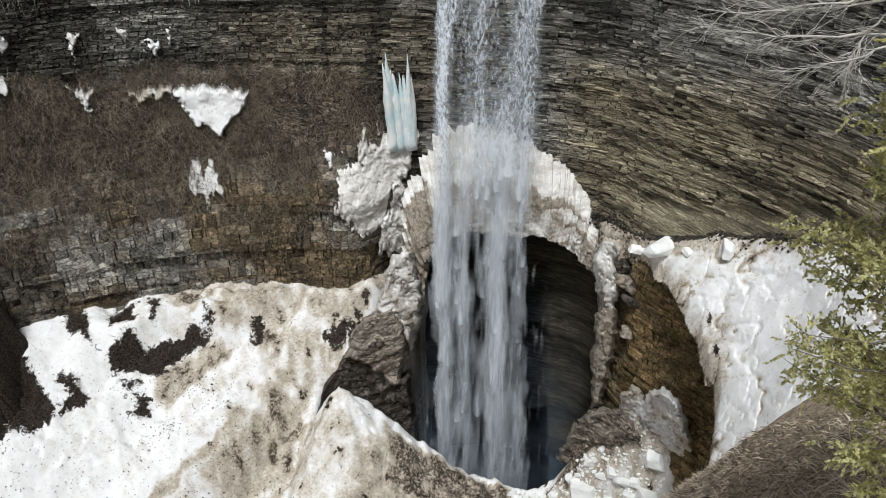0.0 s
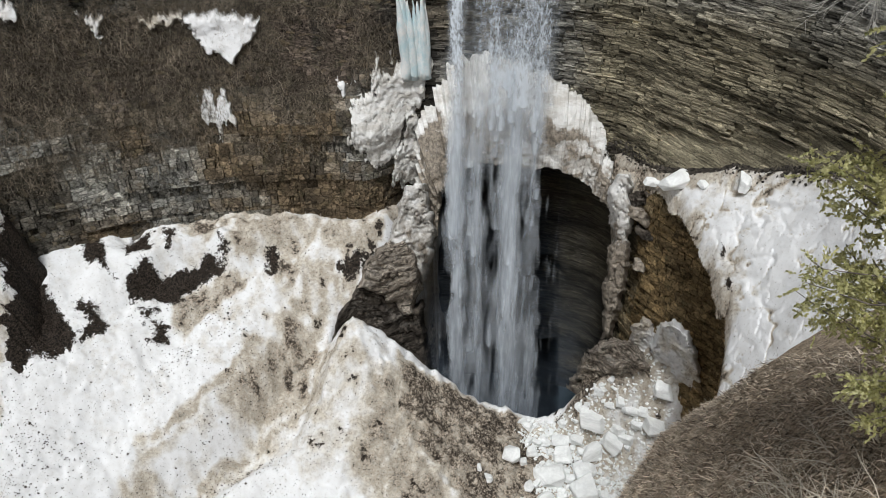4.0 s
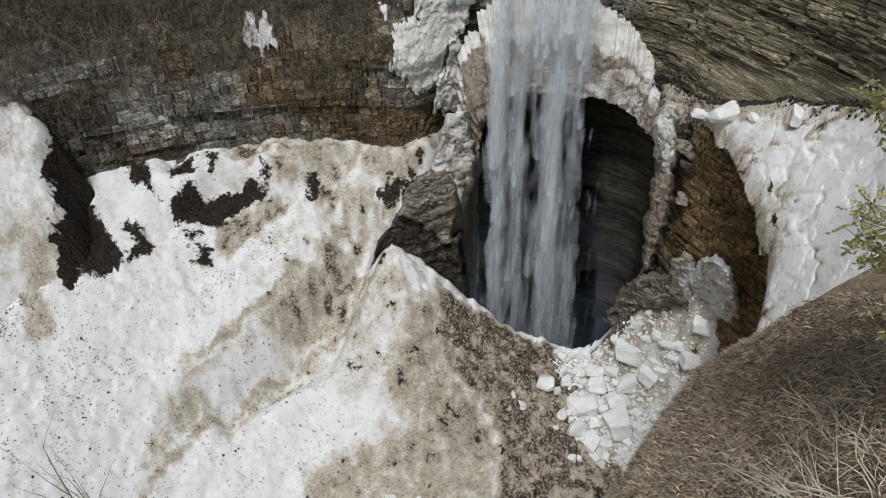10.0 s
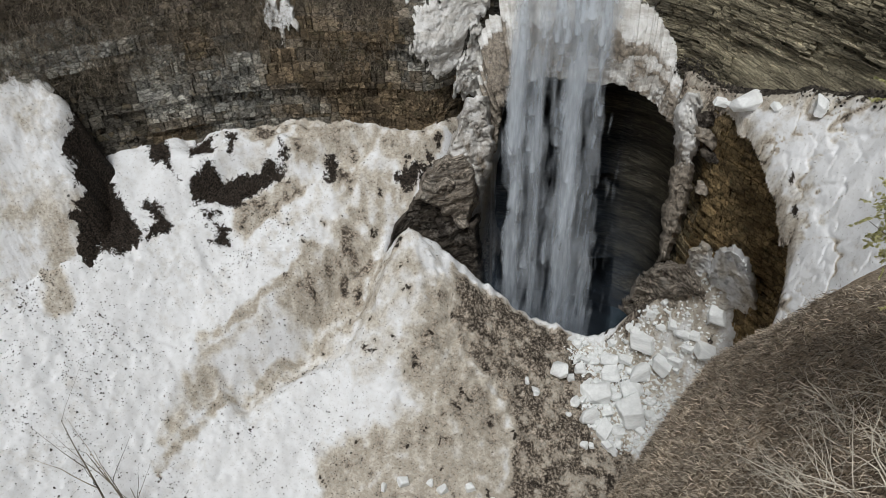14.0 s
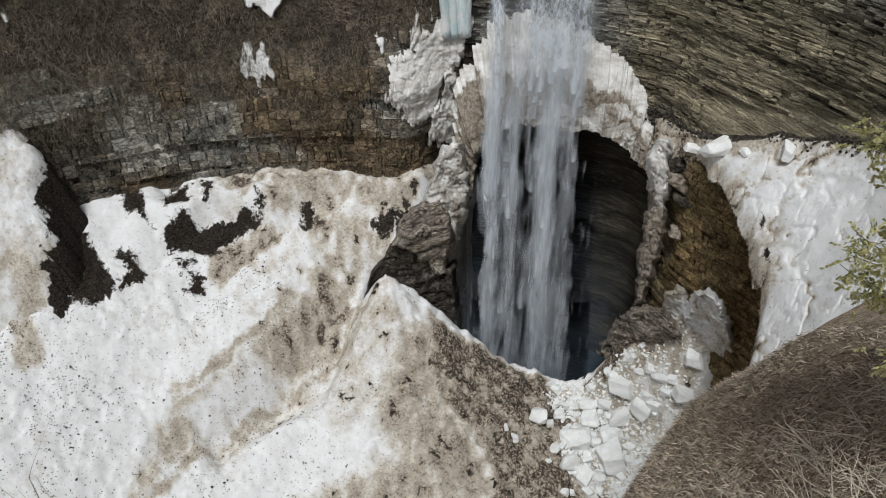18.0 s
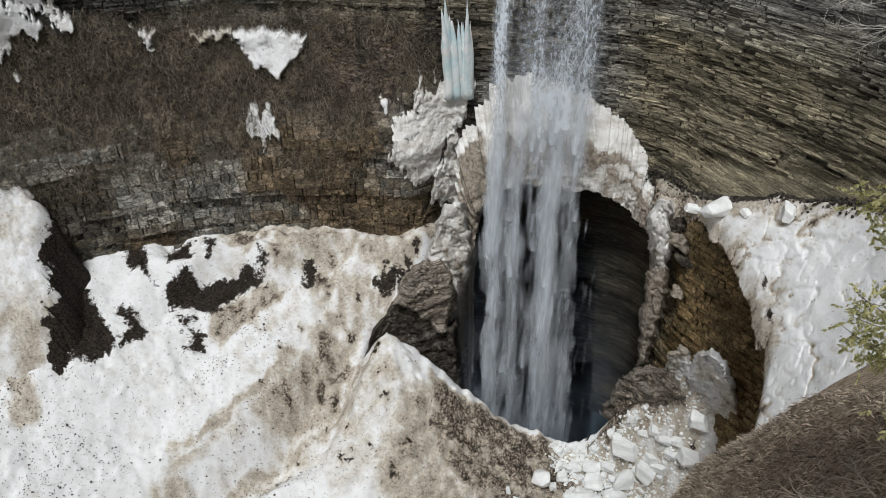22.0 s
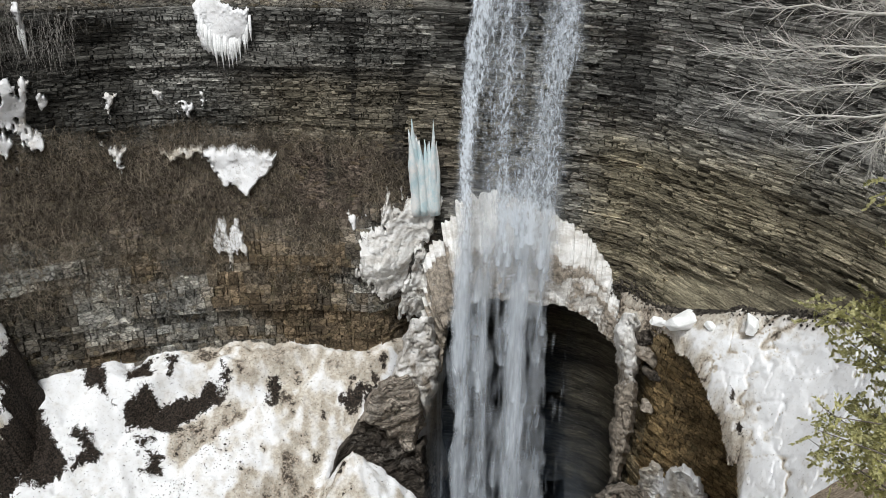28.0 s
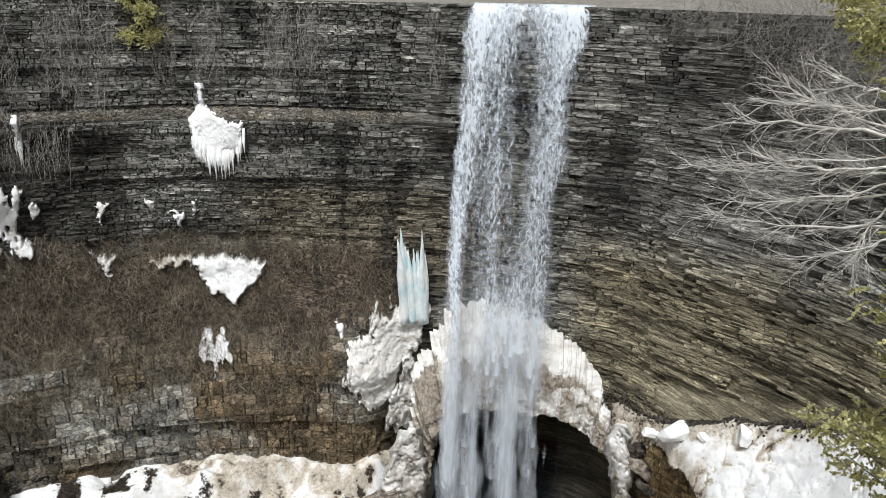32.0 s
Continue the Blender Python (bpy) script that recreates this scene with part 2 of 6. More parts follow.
def snow_ramp_z(x, y):
    """The snow slope that leans on the right-hand wall."""
    d, az = np.hypot(x, y), np.degrees(np.arctan2(x, y))
    top = np.interp(az, [10, 18, 28, 40], [19.5, 21.9, 25.4, 29.0])
    dw = wall_dist(az, top)
    z = top - 1.02 * (dw - d) + 0.5
    z = np.minimum(z, top + 0.25)
    return z + fbm(x * 0.35, y * 0.35, 0, 3, 51) * 0.4


# ---- materials
def rock_material(name, bedded=True):
    n = Node(name)
    tone = n.attr()
    # bend the coordinates a little, so that no crack runs straight
    warp = n.noise(1.8, 5, 0.65, color=True)
    add = n.t.nodes.new("ShaderNodeVectorMath")
    add.operation = "MULTIPLY_ADD"
    n.link(warp, add.inputs[0])
    add.inputs[1].default_value = (0.55, 0.55, 0.35)
    n.link(n.coord, add.inputs[2])
    plain_coord, n.coord = n.coord, add.outputs[0]
    shape = (0.8, 0.8, 2.4) if bedded else (1.0, 1.0, 1.25)
    chip = n.voronoi(2.7, shape, "F1", "Color")
    crack = n.voronoi(2.7, shape, "DISTANCE_TO_EDGE")
    small = n.voronoi(5.5, shape, "DISTANCE_TO_EDGE")
    n.coord = plain_coord
    fine = n.noise(6.5, 6, 0.75, (1, 1, 1.6))
    broad = n.noise(0.6, 4)
    sep = n.t.nodes.new("ShaderNodeSeparateColor")
    n.link(chip, sep.inputs[0])
    c = n.mix(1.0, tone, n.ramp(fine, ((0.38, 0.25), (0.5, 1.0), (0.64, 2.0)) if bedded else ((0.36, 0.55), (0.5, 1.0), (0.66, 1.5))), "MULTIPLY")
    c = n.mix(1.0, c, n.ramp(sep.outputs[0], ((0.0, 0.75), (0.6, 1.05), (1.0, 1.6))), "MULTIPLY")
    c = n.mix(n.ramp(sep.outputs[1], ((0.75, 0.0), (0.97, 0.3))), c, (0.33, 0.25, 0.14))
    c = n.mix(n.ramp(n.noise(1.7, 5, 0.7), ((0.54, 0.0), (0.70, 0.35))), c, (0.17, 0.175, 0.10))
    c = n.mix(0.6, c, n.mix(1.0, c, n.ramp(broad, ((0.3, 0.6), (0.7, 1.6))), "MULTIPLY"))
    seam = n.noise(2.6, 7, 0.75, (1, 1, 4) if bedded else (1.8, 1.8, 0.8))
    c = n.mix(1.0, c, n.ramp(seam, ((0.36, 0.3), (0.43, 1.0)) if bedded else ((0.33, 0.3), (0.40, 1.0))), "MULTIPLY")
    c = n.mix(1.0, c, n.ramp(crack, ((0.0, 0.08), (0.05, 1.0))), "MULTIPLY")
    c = n.mix(1.0, c, n.ramp(small, ((0.0, 0.5), (0.06, 1.0))), "MULTIPLY")
    h = n.math("ADD", n.noise(6, 8, 0.78, (1, 1, 2.0)), n.ramp(seam, ((0.36, 0.0), (0.5, 0.6))))
    h = n.math("ADD", h, n.ramp(crack, ((0.0, 0.0), (0.10, 0.5))))
    return n.done(c, 0.85, n.bump(h, 0.8, 0.12))


def thin_rock_material():
    """Thin beds: fine level laminae, long flakes and short upright cracks."""
    n = Node("thin-bedded rock")
    tone = n.attr()
    warp = n.noise(0.9, 4, 0.6, color=True)
    add = n.t.nodes.new("ShaderNodeVectorMath")
    add.operation = "MULTIPLY_ADD"
    n.link(warp, add.inputs[0])
    add.inputs[1].default_value = (0.5, 0.5, 0.16)
    n.link(n.coord, add.inputs[2])
    plain_coord, n.coord = n.coord, add.outputs[0]
    lam = n.noise(1.0, 7, 0.72, (0.55, 0.55, 11.0))
    thick = n.noise(1.0, 3, 0.6, (0.12, 0.12, 1.7))
    flake = n.voronoi(1.0, (1.9, 1.9, 8.5), "F1", "Color")
    crack = n.voronoi(1.0, (1.9, 1.9, 8.5), "DISTANCE_TO_EDGE")
    n.coord = plain_coord
    fine = n.noise(9, 6, 0.75, (1, 1, 1.5))
    broad = n.noise(0.35, 4, 0.6)
    sep = n.t.nodes.new("ShaderNodeSeparateColor")
    n.link(flake, sep.inputs[0])
    c = n.mix(1.0, tone, n.ramp(lam, ((0.34, 0.22), (0.44, 0.62), (0.56, 0.85), (0.70, 1.3))), "MULTIPLY")
    c = n.mix(1.0, c, n.ramp(thick, ((0.38, 0.55), (0.5, 1.0), (0.64, 1.35))), "MULTIPLY")
    c = n.mix(1.0, c, n.ramp(sep.outputs[0], ((0.0, 0.8), (0.6, 1.0), (1.0, 1.25))), "MULTIPLY")
    c = n.mix(1.0, c, n.ramp(sep.outputs[1], ((0.78, 1.0), (0.97, 1.5))), "MULTIPLY")
    c = n.mix(1.0, c, n.ramp(crack, ((0.0, 0.25), (0.045, 1.0))), "MULTIPLY")
    c = n.mix(1.0, c, n.ramp(fine, ((0.32, 0.5), (0.5, 1.0), (0.68, 1.5))), "MULTIPLY")
    c = n.mix(0.6, c, n.mix(1.0, c, n.ramp(broad, ((0.3, 0.6), (0.7, 1.5))), "MULTIPLY"))
    h = n.math("ADD", lam, n.ramp(crack, ((0.0, 0.0), (0.08, 0.4))))
    return n.done(c, 0.85, n.bump(fine, 0.5, 0.04, n.bump(h, 0.7, 0.10)))


def snow_material(name):
    """White, grey where dirt lies on it: the tone carries dirt and painted shade (red), bare earth and dark holes
    (green) and wet ice (blue).
    """
    n = Node(name)
    sep = n.t.nodes.new("ShaderNodeSeparateColor")
    n.link(n.attr(), sep.inputs[0])
    dirt, earth, ice = sep.outputs[0], sep.outputs[1], sep.outputs[2]
    fine, mid = n.noise(4, 8, 0.78), n.noise(1.4, 6, 0.65)
    grit = n.noise(10, 5, 0.7)
    crisp = n.noise(6.0, 6, 0.72)
    white = n.mix(n.ramp(mid, ((0.35, 0.0), (0.7, 1.0))), (0.865, 0.875, 0.89), (0.78, 0.78, 0.78))
    white = n.mix(n.ramp(crisp, ((0.56, 0.0), (0.70, 0.55))), white, (0.47, 0.45, 0.42))
    tan = n.mix(n.ramp(crisp, ((0.46, 0.0), (0.56, 1.0))), (0.63, 0.585, 0.505), (0.44, 0.39, 0.325))
    brown = n.ramp(crisp, ((0.42, (0.04, 0.031, 0.024)), (0.48, (0.17, 0.133, 0.10)), (0.54, (0.36, 0.295, 0.23)), (0.60, (0.62, 0.55, 0.46))))
    c = n.mix(n.ramp(n.math("ADD", dirt, n.math("MULTIPLY", n.math("SUBTRACT", mid, 0.5), 0.5)), ((0.14, 0.0), (0.45, 1.0))), white, tan)
    k = n.math("ADD", dirt, n.math("MULTIPLY", n.math("SUBTRACT", fine, 0.5), 1.3))
    c = n.mix(n.ramp(k, ((0.42, 0.0), (0.85, 0.95))), c, brown)
    deep = n.ramp(n.math("ADD", dirt, n.math("MULTIPLY", n.math("SUBTRACT", mid, 0.5), 0.8)), ((0.74, 0.0), (0.95, 0.75)))
    c = n.mix(deep, c, n.ramp(crisp, ((0.43, (0.022, 0.018, 0.015)), (0.51, (0.11, 0.09, 0.072)), (0.60, (0.38, 0.335, 0.28)))))
    c = n.mix(n.math("MULTIPLY", ice, 0.6), c, (0.30, 0.32, 0.32))
    dark = n.mix(n.ramp(grit, ((0.42, 0.0), (0.68, 1.0))), (0.008, 0.007, 0.006), (0.085, 0.066, 0.052))
    e = n.ramp(n.math("ADD", earth, n.math("MULTIPLY", n.math("SUBTRACT", fine, 0.5), 2.4)), ((0.46, 0.0), (0.54, 1.0)))
    c = n.mix(e, c, dark)
    spots = n.math("ADD", n.noise(8, 3, 0.6), n.math("MULTIPLY", dirt, 0.10))
    c = n.mix(n.ramp(spots, ((0.69, 0.0), (0.71, 0.8))), c, (0.10, 0.085, 0.07))
    b = n.bump(n.noise(2.2, 8, 0.72), 0.4, 0.18)
    return n.done(c, 0.75, n.bump(crisp, 0.35, 0.035, b))


def plain(name, color, rough=0.8, scale=8.0, spread=0.35, bump=0.4, stretch=(1, 1, 1)):
    n = Node(name)
    f = n.noise(scale, 6, 0.65, stretch)
    g = n.noise(scale * 0.13, 3, 0.5, stretch)
    lo, hi = tuple(v * (1 - spread) for v in color), tuple(min(1, v * (1 + spread)) for v in color)
    c = n.mix(n.ramp(f, ((0.3, 0.0), (0.7, 1.0))), lo, hi)
    c = n.mix(0.6, c, n.mix(1.0, c, n.ramp(g, ((0.3, 0.7), (0.7, 1.25))), "MULTIPLY"))
    return n.done(c, rough, n.bump(f, bump, 0.05))


ROCK = rock_material("layered rock")
ROCK_THIN = thin_rock_material()
ROCK_BLOCKY = rock_material("blocky rock", False)
SNOW = snow_material("old snow")
BARK = plain("grey bark", (0.30, 0.27, 0.24), 0.85, 14)
VINE = plain("grey vines", (0.34, 0.325, 0.30), 0.9, 10)
BARK_PALE = plain("pale grey bark", (0.66, 0.64, 0.60), 0.85, 12, 0.25)
TURF = plain("grey rim earth", (0.24, 0.225, 0.20), 0.95, 3, 0.5)
TWIG_PALE = plain("pale dry stems", (0.72, 0.66, 0.56), 0.85, 10)


def litter_material():
    n = Node("leaf litter and dead grass")
    a = n.noise(5, 8, 0.75, (1.3, 2.6, 1.3))
    b = n.noise(1.1, 4)
    g = n.noise(10, 5, 0.7, (1, 1, 2))
    c = n.ramp(a, ((0.36, (0.05, 0.039, 0.029)), (0.5, (0.35, 0.275, 0.20)), (0.62, (0.64, 0.53, 0.41))))
    c = n.mix(0.7, c, n.mix(1.0, c, n.ramp(b, ((0.3, 0.6), (0.7, 1.35))), "MULTIPLY"))
    return n.done(c, 0.9, n.bump(g, 0.4, 0.04, n.bump(a, 0.5, 0.08)))


LITTER = litter_material()


def ice_material(name, tint, cover):
    n = Node(name)
    rib = n.noise(1.5, 7, 0.7, (1.0, 1.0, 0.6))
    fine = n.noise(4.5, 6, 0.72)
    bed = n.noise(0.8, 8, 0.72, (0.7, 0.7, 2.2))
    c = n.mix(n.ramp(rib, ((0.38, 0.0), (0.6, 1.0))), tint, (0.84, 0.84, 0.83))
    if cover:
        c = n.mix(n.ramp(bed, ((0.42, 0.6), (0.54, 0.0))), c, (0.42, 0.385, 0.34))
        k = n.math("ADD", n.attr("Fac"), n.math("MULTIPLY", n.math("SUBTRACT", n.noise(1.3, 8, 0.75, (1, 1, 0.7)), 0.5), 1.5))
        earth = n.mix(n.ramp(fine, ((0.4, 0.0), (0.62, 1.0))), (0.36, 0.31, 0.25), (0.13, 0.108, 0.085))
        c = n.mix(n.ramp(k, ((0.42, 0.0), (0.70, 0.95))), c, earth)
    b = n.bump(n.noise(2.5, 7, 0.7), 0.5, 0.2)
    return n.done(c, 0.6, n.bump(fine, 0.4, 0.05, b))


ICE = ice_material("white rotten ice", (0.72, 0.71, 0.68), True)
BLUE_ICE = ice_material("blue column ice", (0.55, 0.70, 0.74), False)


def water_material():
    """The tone carries how dense the water is (red) and how far it has broken up into drops (green)."""
    n = Node("falling water")
    sep = n.t.nodes.new("ShaderNodeSeparateColor")
    n.link(n.attr(), sep.inputs[0])
    dense, drops = sep.outputs[0], sep.outputs[1]
    streak = n.noise(2.0, 3, 0.5, (1.7, 1.0, 0.17))
    plume = n.noise(1.1, 4, 0.5, (1.6, 1.0, 0.35))
    flow = n.math("ADD", n.math("MULTIPLY", streak, 0.55), n.math("MULTIPLY", plume, 0.45))
    flow = n.math("ADD", n.math("MULTIPLY", n.math("SUBTRACT", flow, 0.5), 1.2), 0.5)
    lace = n.math("ABSOLUTE", n.math("SUBTRACT", n.noise(2.2, 5, 0.62, (1.6, 1.0, 0.7)), 0.5))
    lace = n.math("SUBTRACT", 0.62, n.math("MULTIPLY", lace, 2.2))
    blot = n.noise(4.6, 4, 0.62, (1.4, 1.0, 0.65))
    curl = n.math("ADD", n.math("MULTIPLY", lace, 0.5), n.math("MULTIPLY", blot, 0.5))
    tex = n.t.nodes.new("ShaderNodeMixRGB")
    n.link(drops, tex.inputs[0])
    n.link(flow, tex.inputs[1])
    n.link(curl, tex.inputs[2])
    k = n.math("ADD", tex.outputs[0], n.math("SUBTRACT", dense, 0.5))
    soft, hard = n.ramp(k, ((0.10, 0.0), (0.5, 0.42), (0.85, 0.93))), n.ramp(k, ((0.34, 0.0), (0.49, 0.21), (0.63, 0.92)))
    a = n.t.nodes.new("ShaderNodeMixRGB")
    for s, v in zip(a.inputs, (drops, soft, hard)):
        n.link(v, s)
    a = a.outputs[0]
    n.put(n.b.inputs["Alpha"], a)
    return n.done((0.74, 0.805, 0.88), 0.45, n.bump(n.math("ADD", flow, blot), 0.4, 0.10))


WATER = water_material()


def mist_material():
    n = Node("water mist")
    puff = n.noise(0.5, 4, 0.55)
    a = n.math("MULTIPLY", n.attr("Fac"), n.ramp(puff, ((0.3, 0.15), (0.75, 1.0))))
    n.put(n.b.inputs["Alpha"], a)
    return n.done((0.27, 0.34, 0.44), 1.0)


MIST = mist_material()


def leaf_material():
    n = Node("cedar foliage")
    k = n.math("ADD", n.math("MULTIPLY", n.island(), 0.4), n.math("MULTIPLY", n.noise(2.6, 4, 0.6), 1.0))
    c = n.ramp(k, ((0.30, (0.085, 0.095, 0.036)), (0.46, (0.34, 0.35, 0.15)), (0.62, (0.64, 0.62, 0.30)), (1.0, (0.80, 0.77, 0.48))))
    c = n.mix(0.5, c, n.mix(1.0, c, n.ramp(n.noise(0.9, 3), ((0.35, 0.6), (0.7, 1.5))), "MULTIPLY"))
    m = n.done(c, 0.6)
    glow = n.t.nodes.new("ShaderNodeBsdfTranslucent")
    n.link(c, glow.inputs["Color"])
    both = n.t.nodes.new("ShaderNodeMixShader")
    both.inputs[0].default_value = 0.5
    n.link(n.b.outputs[0], both.inputs[1])
    n.link(glow.outputs[0], both.inputs[2])
    n.link(both.outputs[0], n.t.nodes["Material Output"].inputs["Surface"])
    return m


LEAF = leaf_material()


def stem_material(name, dark, light):
    n = Node(name)
    c = n.mix(n.island(), dark, light)
    c = n.mix(0.6, c, n.mix(1.0, c, n.ramp(n.noise(0.6, 3), ((0.35, 0.5), (0.7, 1.4))), "MULTIPLY"))
    return n.done(c, 0.85)


SCRUB_STEM = stem_material("dry scrub", (0.022, 0.019, 0.014), (0.44, 0.375, 0.29))
GRASS_STEM = stem_material("dead grass", (0.06, 0.045, 0.033), (0.95, 0.82, 0.66))
DARK_STEM = stem_material("dark wet scrub", (0.006, 0.005, 0.004), (0.13, 0.10, 0.08))
STONE = stem_material("dark stones", (0.02, 0.018, 0.016), (0.12, 0.105, 0.088))
CHUNK = plain("fresh broken ice", (0.88, 0.895, 0.89), 0.6, 5, 0.10, 0.5, (1, 1, 3))


def dirty_ice_material(name, dark, light, crust):
    """Ice with bent bands of dirt, which break along the bands."""
    n = Node(name)
    warp = n.noise(0.55, 3, 0.5, color=True)
    add = n.t.nodes.new("ShaderNodeVectorMath")
    add.operation = "MULTIPLY_ADD"
    n.link(warp, add.inputs[0])
    add.inputs[1].default_value = (2.2, 2.2, 3.4)
    n.link(n.coord, add.inputs[2])
    bend = n.noise(0.7, 4)
    fine = n.noise(4.5, 6, 0.74)
    plain_coord, n.coord = n.coord, add.outputs[0]
    band = n.noise(1.3, 7, 0.7, (0.35, 0.35, 3.2))
    thin = n.noise(2.6, 5, 0.7, (0.3, 0.3, 4.6))
    n.coord = plain_coord
    c = n.mix(n.ramp(band, ((0.40, 0.0), (0.60, 1.0))), dark, light)
    c = n.mix(1.0, c, n.ramp(thin, ((0.36, 0.25), (0.48, 1.0), (0.64, 1.6))), "MULTIPLY")
    c = n.mix(1.0, c, n.ramp(fine, ((0.3, 0.4), (0.55, 1.0), (0.75, 1.8))), "MULTIPLY")
    c = n.mix(n.ramp(n.math("ADD", bend, n.math("MULTIPLY", n.math("SUBTRACT", fine, 0.5), 0.6)), ((0.58, 0.0), (0.68, crust))), c, (0.50, 0.46, 0.41))
    b = n.bump(n.math("ADD", band, thin), 1.0, 0.25)
    return n.done(c, 0.6, n.bump(fine, 0.9, 0.12, b))


DIRTY_ICE = dirty_ice_material("striped dirty ice", (0.05, 0.042, 0.036), (0.17, 0.145, 0.12), 0.35)
TAN_ICE = dirty_ice_material("tan gritty ice", (0.28, 0.235, 0.19), (0.62, 0.55, 0.47), 0.8)


def pool_material():
    n = Node("dark pool water")
    return n.done((0.03, 0.045, 0.055), 0.12, n.bump(n.noise(1.6, 5, 0.6), 0.5, 0.15))


POOL = pool_material()


# ---- setting: cliffs
def wall_tone(az, z, rnd):
    """Base colour of the rock by bed and place, with the pit's shade mixed in."""
    az, z = np.broadcast_arrays(az, z)
    left, right = 1 - smooth(-6, 2, az), smooth(7, 12, az)
    arc = np.radians(az) * 38
    n1, n2 = fbm(arc * 0.25, z * 0.35, 0, 4, 61), fbm(arc * 0.6, z * 0.12, 3, 4, 62)
    bed = vnoise(0.0 * z, z * 1.3, 0, 63)
    col = np.zeros(az.shape + (3,))
    col[:] = (0.27, 0.268, 0.245)

    def lay(mask, rgb):
        col[:] = col * (1 - mask[..., None]) + np.array(rgb) * mask[..., None]

    n3 = fbm(arc * 0.9, z * 1.6, 7, 4, 64)
    streak = fbm(arc * 1.6, z * 0.22, 3, 4, 65)
    lay(smooth(0.45, 0.7, bed) * 0.6, (0.40, 0.395, 0.365))
    lay(smooth(0.1, 0.5, n3) * 0.6, (0.47, 0.46, 0.42))
    lay(left * smooth(27.5, 29.5, z) * (1 - smooth(34, 36, z)) * smooth(-0.25, 0.35, n2 + 0.25 * (-az / 40)) * (0.85 - 0.6 * smooth(-18, -11, az)), (0.07, 0.067, 0.058))
    lay(smooth(-20, -12, az) * (1 - smooth(3, 6, az)) * smooth(25, 27, z) * (1 - smooth(31, 33, z)) * 0.7, (0.24, 0.205, 0.14))
    lay(left * smooth(22.8, 24.4, z + n1) * (1 - smooth(27.5, 29, z)), (0.14, 0.112, 0.09))
    lay(left * (1 - smooth(22.8, 24.4, z + n1)) * smooth(-0.5, 0.3, n1), (0.23, 0.175, 0.115))
    lay((1 - smooth(-27, -25.5, az + n1)) * smooth(-31.5, -29.5, az) * (1 - smooth(21.3, 22.3, z + 0.5 * n1)) * smooth(16.5, 18.5, z), (0.60, 0.585, 0.53))
    lay(smooth(-40, -36, az) * (1 - smooth(-31.5, -29.5, az)) * (1 - smooth(21, 22, z)), (0.17, 0.155, 0.13))
    lay(right * (1 - smooth(28.5, 32, z + n1)) * 0.85, (0.36, 0.315, 0.21))
    lay(right * smooth(29, 31, z) * smooth(0.1, 0.6, n2) * 0.7, (0.11, 0.108, 0.10))
    # the shade inside the pit, below the arch, painted into the rock colour
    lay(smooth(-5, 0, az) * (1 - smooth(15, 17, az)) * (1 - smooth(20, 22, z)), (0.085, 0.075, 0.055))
    lay(smooth(15, 17, az) * (1 - smooth(20, 22, z)), (0.27, 0.19, 0.095))
    lay(smooth(0.1, 0.5, streak) * smooth(-0.3, 0.3, n2) * (0.75 - 0.5 * right), (0.05, 0.048, 0.043))
    lay(left * smooth(35.2, 35.5, z) * (1 - smooth(35.9, 36.3, z)), (0.20, 0.185, 0.16))
    return np.clip(col * (0.45 + 0.9 * rnd[..., None]), 0.01, 0.9)


def slabs(az0, az1, z0, z1, thick, wide, seed, depth=0.2, vary=1.0, joint=0.035):
    """Boxes of rock, laid bed on bed along the face: verts (n, 8, 3) and colours (n, 8, 3)."""
    rng = np.random.default_rng(seed)
    beds = [z0]
    while beds[-1] < z1:
        beds.append(beds[-1] + rng.uniform(*thick))
    lo, hi, za, zb, dep = [], [], [], [], []
    for i in range(len(beds) - 1):
        a = az0 - rng.uniform(0, 1)
        if i % 7 == 0:
            ledge = abs(rng.normal(0, 0.15)) - 0.05
        push = ledge + rng.normal(0, depth * 0.45)
        while a < az1:
            w = rng.uniform(*wide) * rng.uniform(0.5, 1.3)
            d = float(np.interp(a, _A, _R))
            b = a + math.degrees(w / d)
            lo.append(a), hi.append(b), za.append(beds[i]), zb.append(beds[i + 1]), dep.append(push + rng.normal(0, depth * 0.5))
            a = b
    lo, hi, za, zb, dep = map(np.array, (lo, hi, za, zb, dep))
    n = len(lo)
    mid, zm = (lo + hi) / 2, (za + zb) / 2
    face = face_dist(mid, zm) - dep
    gap = 0.011
    g = np.degrees(rng.uniform(0.008, joint, n) / face)
    v = np.zeros((n, 8, 3))
    for k, (aa, zz, back) in enumerate(((lo + g, za + gap, 0), (hi - g, za + gap, 0), (hi - g, zb - gap, 0), (lo + g, zb - gap, 0),
                                        (lo, za, 1), (hi, za, 1), (hi, zb, 1), (lo, zb, 1))):
        lean = wall_dist(aa, zz) - wall_dist(mid, zm)
        dd = face + lean * 0.8 + (0.9 if back else rng.normal(0, 0.02, n))
        x, y = polar(aa + (0 if back else rng.normal(0, 0.03, n)), dd)
        v[:, k, 0], v[:, k, 1], v[:, k, 2] = x, y, zz + (0 if back else rng.normal(0, 0.012, n))
    c = wall_tone(mid, zm, 0.5 + vary * (rng.uniform(0, 1, n) - 0.5))
    return v, np.repeat(c[:, None, :], 8, 1)


BOX = np.array(((0, 1, 2, 3), (1, 5, 6, 2), (4, 0, 3, 7), (3, 2, 6, 7), (4, 5, 1, 0)))


def boxes_mesh(name, v, c):
    n = len(v)
    f = (np.arange(n)[:, None, None] * 8 + BOX[None]).reshape(-1, 4)
    return mesh_of(name, v.reshape(-1, 3), f, c.reshape(-1, 3), False)


